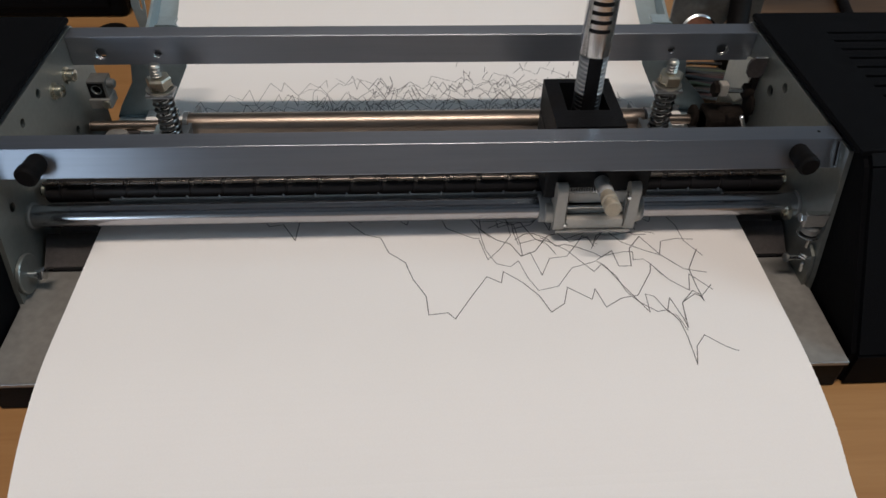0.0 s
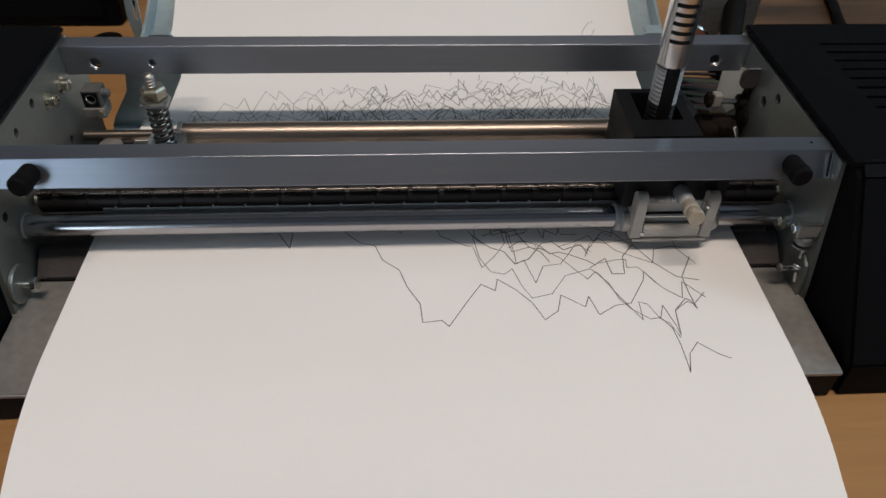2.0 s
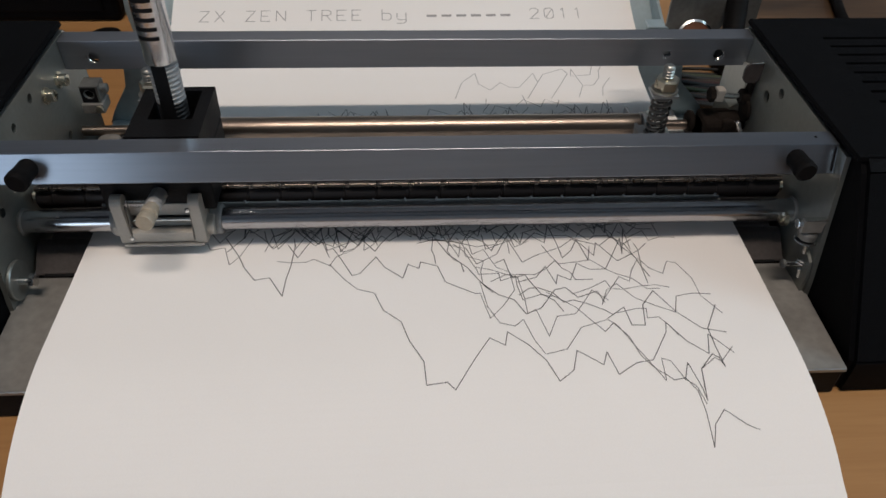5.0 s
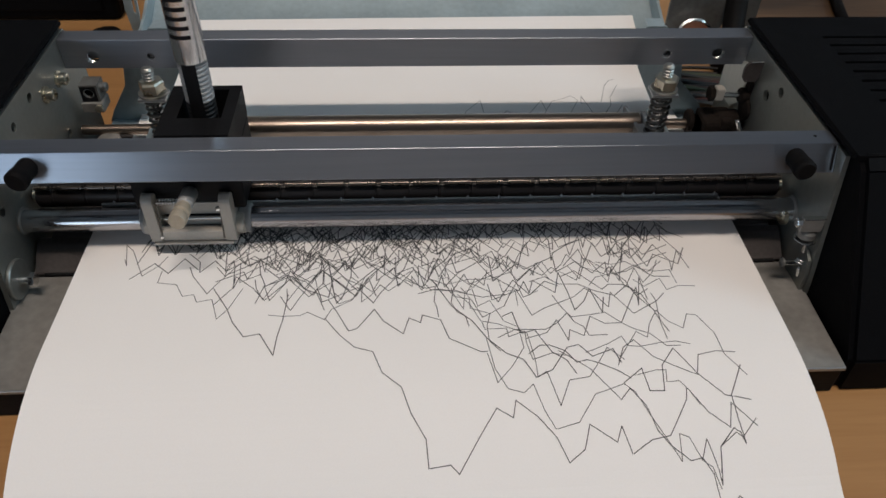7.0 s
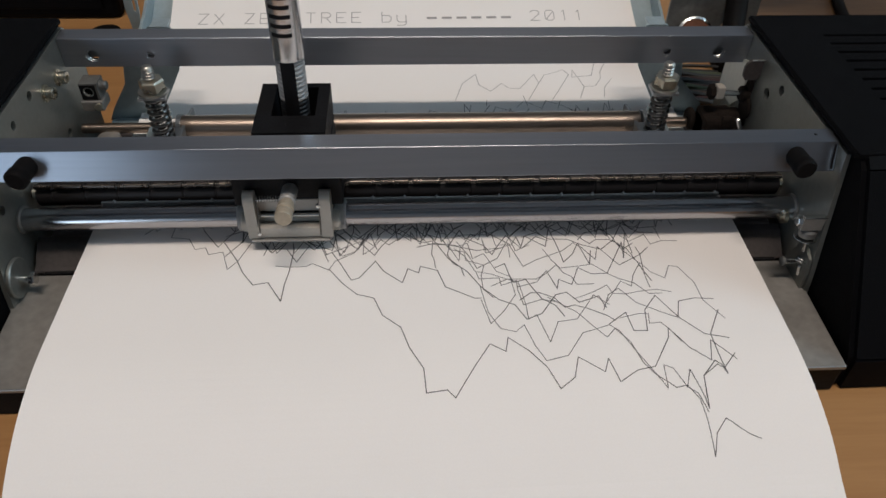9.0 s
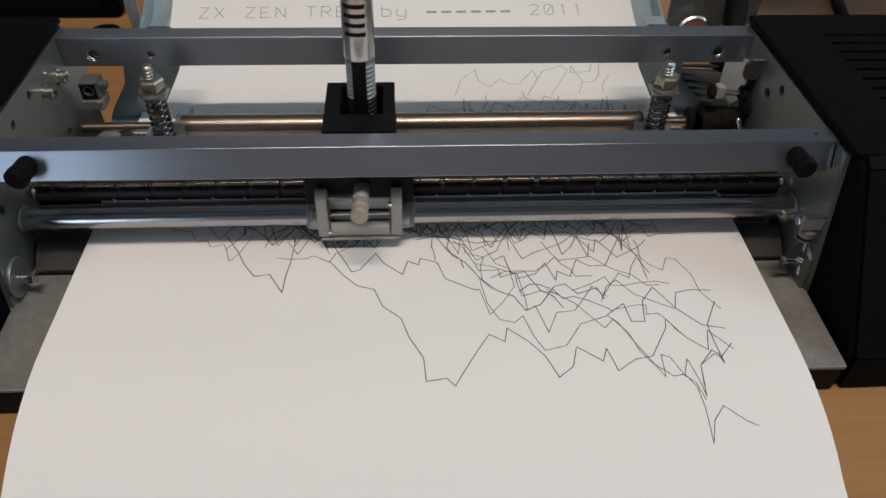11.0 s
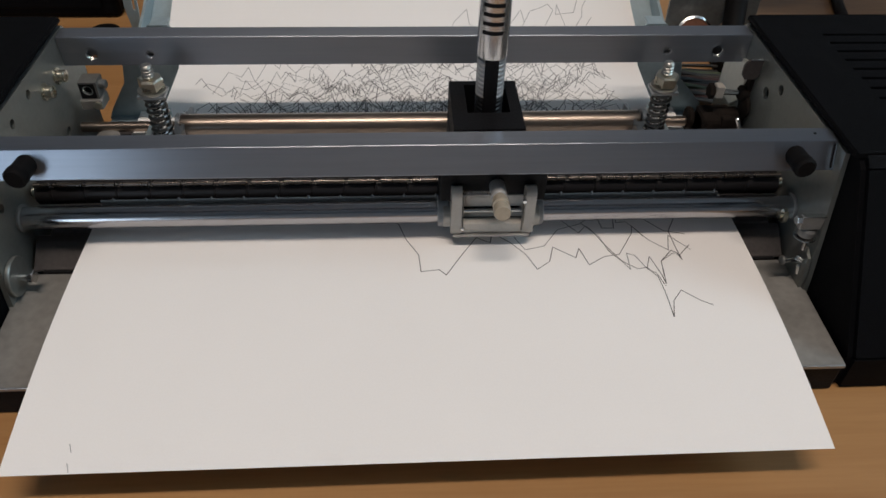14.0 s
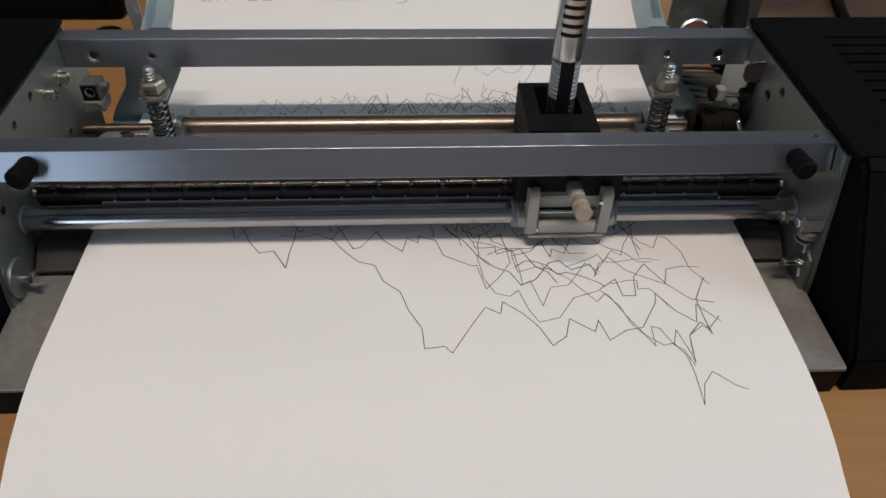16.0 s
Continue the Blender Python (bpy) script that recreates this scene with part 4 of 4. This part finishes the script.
def strip_mesh(mid):
    """One narrow strip of the sheet; its UV map is its place on the whole sheet."""
    bm = bmesh.new()
    bmesh.ops.create_cube(bm, size=1)
    for v in bm.verts:
        v.co = Vector((v.co.x * 0.210, v.co.y * LEN, (v.co.z - 0.5) * 0.00012))
    uv = bm.loops.layers.uv.new("sheet")
    for fc in bm.faces:
        for lp in fc.loops:
            lp[uv].uv = (lp.vert.co.x, lp.vert.co.y - mid)
    me = bpy.data.meshes.new("paper_strip")
    bm.to_mesh(me)
    bm.free()
    me.materials.append(PAPER)
    return me


pieces = {}


def draw(points, width, which):
    for (x0, v0), (x1, v1) in zip(points, points[1:]):
        a, b = Vector((x0, v0)) * MM, Vector((x1, v1)) * MM
        lo, hi = sorted((a.y, b.y))
        k0, k1 = (int(math.floor((q - PAPER_REAR) / LEN)) for q in (lo, hi))
        for k in range(max(k0, 0), min(k1, STRIPS - 1) + 1):
            s0, s1 = PAPER_REAR + k * LEN, PAPER_REAR + (k + 1) * LEN
            t0, t1 = 0.0, 1.0
            if abs(b.y - a.y) > 1e-9:
                c0, c1 = sorted(((s0 - a.y) / (b.y - a.y), (s1 - a.y) / (b.y - a.y)))
                t0, t1 = max(t0, c0), min(t1, c1)
            if t1 - t0 < 1e-6:
                continue
            pieces.setdefault((k, which), []).append((a.lerp(b, t0), a.lerp(b, t1), width, s0 + LEN / 2))


for i, br in enumerate(BRANCHES):
    fine = 17 <= i < 25
    wide = rng.uniform(0.22, 0.31) * (0.8 if br[0][1] < -72 else 1.0)
    draw(br, 0.27 if fine else wide, 1 if fine else 0)
for br in CAPTION:
    draw(br, 0.36, 1)
for br in MARKS:
    draw(br, 0.22, 1)
for br in NAME_BARS:
    draw(br, 1.3, 1)

strips = []
for k in range(STRIPS):
    st = new("paper_strip", strip_mesh(PAPER_REAR + (k + 0.5) * LEN))
    st.parent = paper
    strips.append((st, PAPER_REAR + (k + 0.5) * LEN))
    for which, mat in ((0, INK), (1, FAINT)):
        if (k, which) not in pieces:
            continue
        verts, faces = [], []
        for i, (a, b, w, mid) in enumerate(pieces[(k, which)]):
            d = (b - a).normalized() * 0.00008
            n = Vector((-d.y, d.x)).normalized() * w * MM / 2
            base_i = len(verts)
            lift = 0.00003 + 0.0000004 * (i % 40)
            for q in (a - d + n, b + d + n, b + d - n, a - d - n):
                verts.append((q.x - PAPER_X, -(q.y - mid), lift))
            faces.append((base_i + 3, base_i + 2, base_i + 1, base_i))
        me = bpy.data.meshes.new("ink_line")
        me.from_pydata(verts, [], faces)
        me.materials.append(mat)
        ink = new("ink_line", me)
        ink.parent = st
        tagged(ink, "thin grey drawn lines", kind="stuff")

# ---- what moves ----
# every tenth of a second, in millimetres, from 0, 6.3 and 11.3 s: how far the sheet has come out, and where the carriage stands
SLIDE_START = [19, 25.6, 25.9, 29.5, 30.2, 31.5, 32, 37.6, 38.7, 36.5, 35.7, 34.5, 33.5, 31.8, 30.7, 28.9, 23.8, 23.9, 18.1, 15.9, 17.9, 20.2, 21.6, 26.9,
               27, 27.3, 28.3, 28.4, 29.2, 28.8, 29, 29.6, 29.6, 30.3, 30.7, 30.9, 31.5, 32, 32, 32.5, 32.7, 33, 33.4]
SLIDE_MIDDLE = [46.7, 47.4, 53.3, 54, 58.1, 58.4, 61.9, 63.7, 63.9, 64.5, 62.8, 59.4, 58.6, 52.1, 51.5, 53.1, 53.8, 55.9, 57.7, 55.7, 50.8, 51.2, 52.9,
                52.6, 47.9, 47.9, 44.3, 43.9, 49.4, 50]
SLIDE_END = [39.3, 44.8, 46.6, 45.7, 41.4, 41.3, 35.2, 33.3, 34.1, 34.1, 28.6, 28.2, 26, 20.5, 20.5, 14.6, 14.2, 11.8, 11, 7.6, 3.6, 3.6, 7.2, 7.1, 7.6,
             7.6, 1.6, -0.1, 0.5, 7, 6.9, 2.3, -0.3, -1, -1, -1.1, 4.5, 5.9, 5, 5, 10.9, 11.4, 14, 13.8, 18.8, 21.9, 23.6, 29.7]
CROSS_START = [54.5, 58, 58.3, 59.2, 59.8, 60.5, 60.3, 63.4, 64.6, 68.4, 71.2, 71, 72, 71.9, 72.8, 73.5, 75.9, 76.2, 79.1, 80.1, 81.1, 81.6, 81.6, 85.5,
               85.2, 78.2, 70, 61.2, 55.9, 48.9, 41.4, 32.5, 24.1, 16.5, 9.3, 1.4, -7.8, -16, -23.9, -32.4, -39.6, -48, -55.7]
CROSS_MIDDLE = [-75.4, -74.7, -73.6, -72.5, -71.6, -70.6, -69.5, -68.3, -66.8, -65.1, -63.2, -61.3, -59.5, -57.7, -56, -54.2, -52.5, -50.7, -48.8, -46.8,
                -44.9, -43.2, -42, -41.7, -41.4, -40.7, -39.3, -38.8, -38.2, -37.5]
CROSS_END = [-13.4, -10.4, -8.8, -8.7, -7, -6.6, -3.9, -2, -1.9, -2.3, -1.6, -1.3, -0.6, 1.5, 1.2, 5.4, 7.5, 9.5, 9.6, 9.5, 11.2, 11.2, 14.3, 13.2, 17.6,
             17.6, 21, 23.7, 24.1, 27.2, 27.6, 31, 32.8, 33.4, 37.8, 38.1, 43, 43.8, 42.7, 42.8, 43.5, 44.3, 45.6, 45, 45.3, 45.5, 45.4, 47]


def timed(start, middle, end, between):
    rows = [(k / 10, v) for k, v in enumerate(start)] + [(6.3 + k / 10, v) for k, v in enumerate(middle)] + [(11.3 + k / 10, v) for k, v in enumerate(end)]
    return sorted(rows + between)


SLIDE = timed(SLIDE_START, SLIDE_MIDDLE, SLIDE_END, [(4.8, 39.1), (5.4, 44.2), (5.9, 47.7), (9.7, 52.7), (10.3, 46.9), (10.8, 42.1)])
CROSS = timed(CROSS_START, CROSS_MIDDLE, CROSS_END, [(4.5, -75.0), (5.4, -78.0), (10, -28.3), (10.6, -21.5)])


def glide(rows, t):
    """A smooth value between rows, without overshoot."""
    ts, vs = [r[0] for r in rows], [r[1] for r in rows]
    i = min(max(sum(1 for q in ts if q <= t) - 1, 0), len(ts) - 2)

    def tangent(j):
        if j == 0 or j == len(ts) - 1:
            return 0.0
        a, b = (vs[j] - vs[j - 1]) / (ts[j] - ts[j - 1]), (vs[j + 1] - vs[j]) / (ts[j + 1] - ts[j])
        return 0.0 if a * b <= 0 else 2 * a * b / (a + b)

    h = ts[i + 1] - ts[i]
    u = (t - ts[i]) / h
    return ((1 + 2 * u) * (1 - u) ** 2 * vs[i] + u * (1 - u) ** 2 * h * tangent(i) + u * u * (3 - 2 * u) * vs[i + 1] + u * u * (u - 1) * h * tangent(i + 1))


# tenths of a second in the midst of a jump of the sheet; at all others it rests between its jumps
JUMPS = {7, 18, 22, 64, 67, 69, 73, 76, 80, 82, 86, 91, 114, 116, 119, 123, 125, 128, 132, 139, 141, 144, 149, 153, 157, 159}


def stepped(rows, frame_count, moving):
    """A value for every frame: it rests round each tenth of a second and jumps in between, but for the tenths that are moving."""
    out = []
    for k in range(frame_count):
        tenth = round(k / 3)
        blind = 42 < tenth < 63 or 92 < tenth < 113
        out.append(glide(rows, k / 30 if blind or tenth in moving else tenth / 10) * MM)
    return out


def motions():
    times = [k / 30 for k in range(481)]
    slide = stepped(SLIDE, 481, JUMPS)
    turning = [glide(SLIDE, t) * MM for t in times]
    tables = [run(PAPER_FRONT + s) for s in slide]
    for st, v in strips:
        rows = []
        for t, s, (a, y, z, th) in zip(times, slide, tables):
            yy, zz, tt = (float(np.interp(v + s, a, q)) for q in (y, z, th))
            # the free end twists up a little on one side as more of the sheet comes out
            behind = max(yy - 0.005, 0.0)
            k = min(max((v + s - 0.050) / 0.050, 0.0), 1.0)
            twist = radians(1.0) * k * k * (3 - 2 * k) * min(max(s / 0.015, 0.0), 1.0)
            rows.append((t, pose(PAPER_X - SKEW * behind, yy, zz + 0.105 * math.sin(twist), math.degrees(tt), -math.degrees(twist), math.degrees(SKEW) * min(behind / 0.03, 1.0))))
        walk(st, rows)
    cross = [(t, pose(c, 0, 0)) for t, c in zip(times, stepped(CROSS, 481, set(range(25, 43))))]
    walk(carriage, cross)
    walk(pen, cross)
    walk(rear_roller, [(t, pose(*rear_roller.location, math.degrees(s / 0.0044))) for t, s in zip(times, turning)])
    walk(grooved, [(t, pose(*grooved.location, -math.degrees(s / 0.0044))) for t, s in zip(times, turning)])


motions()
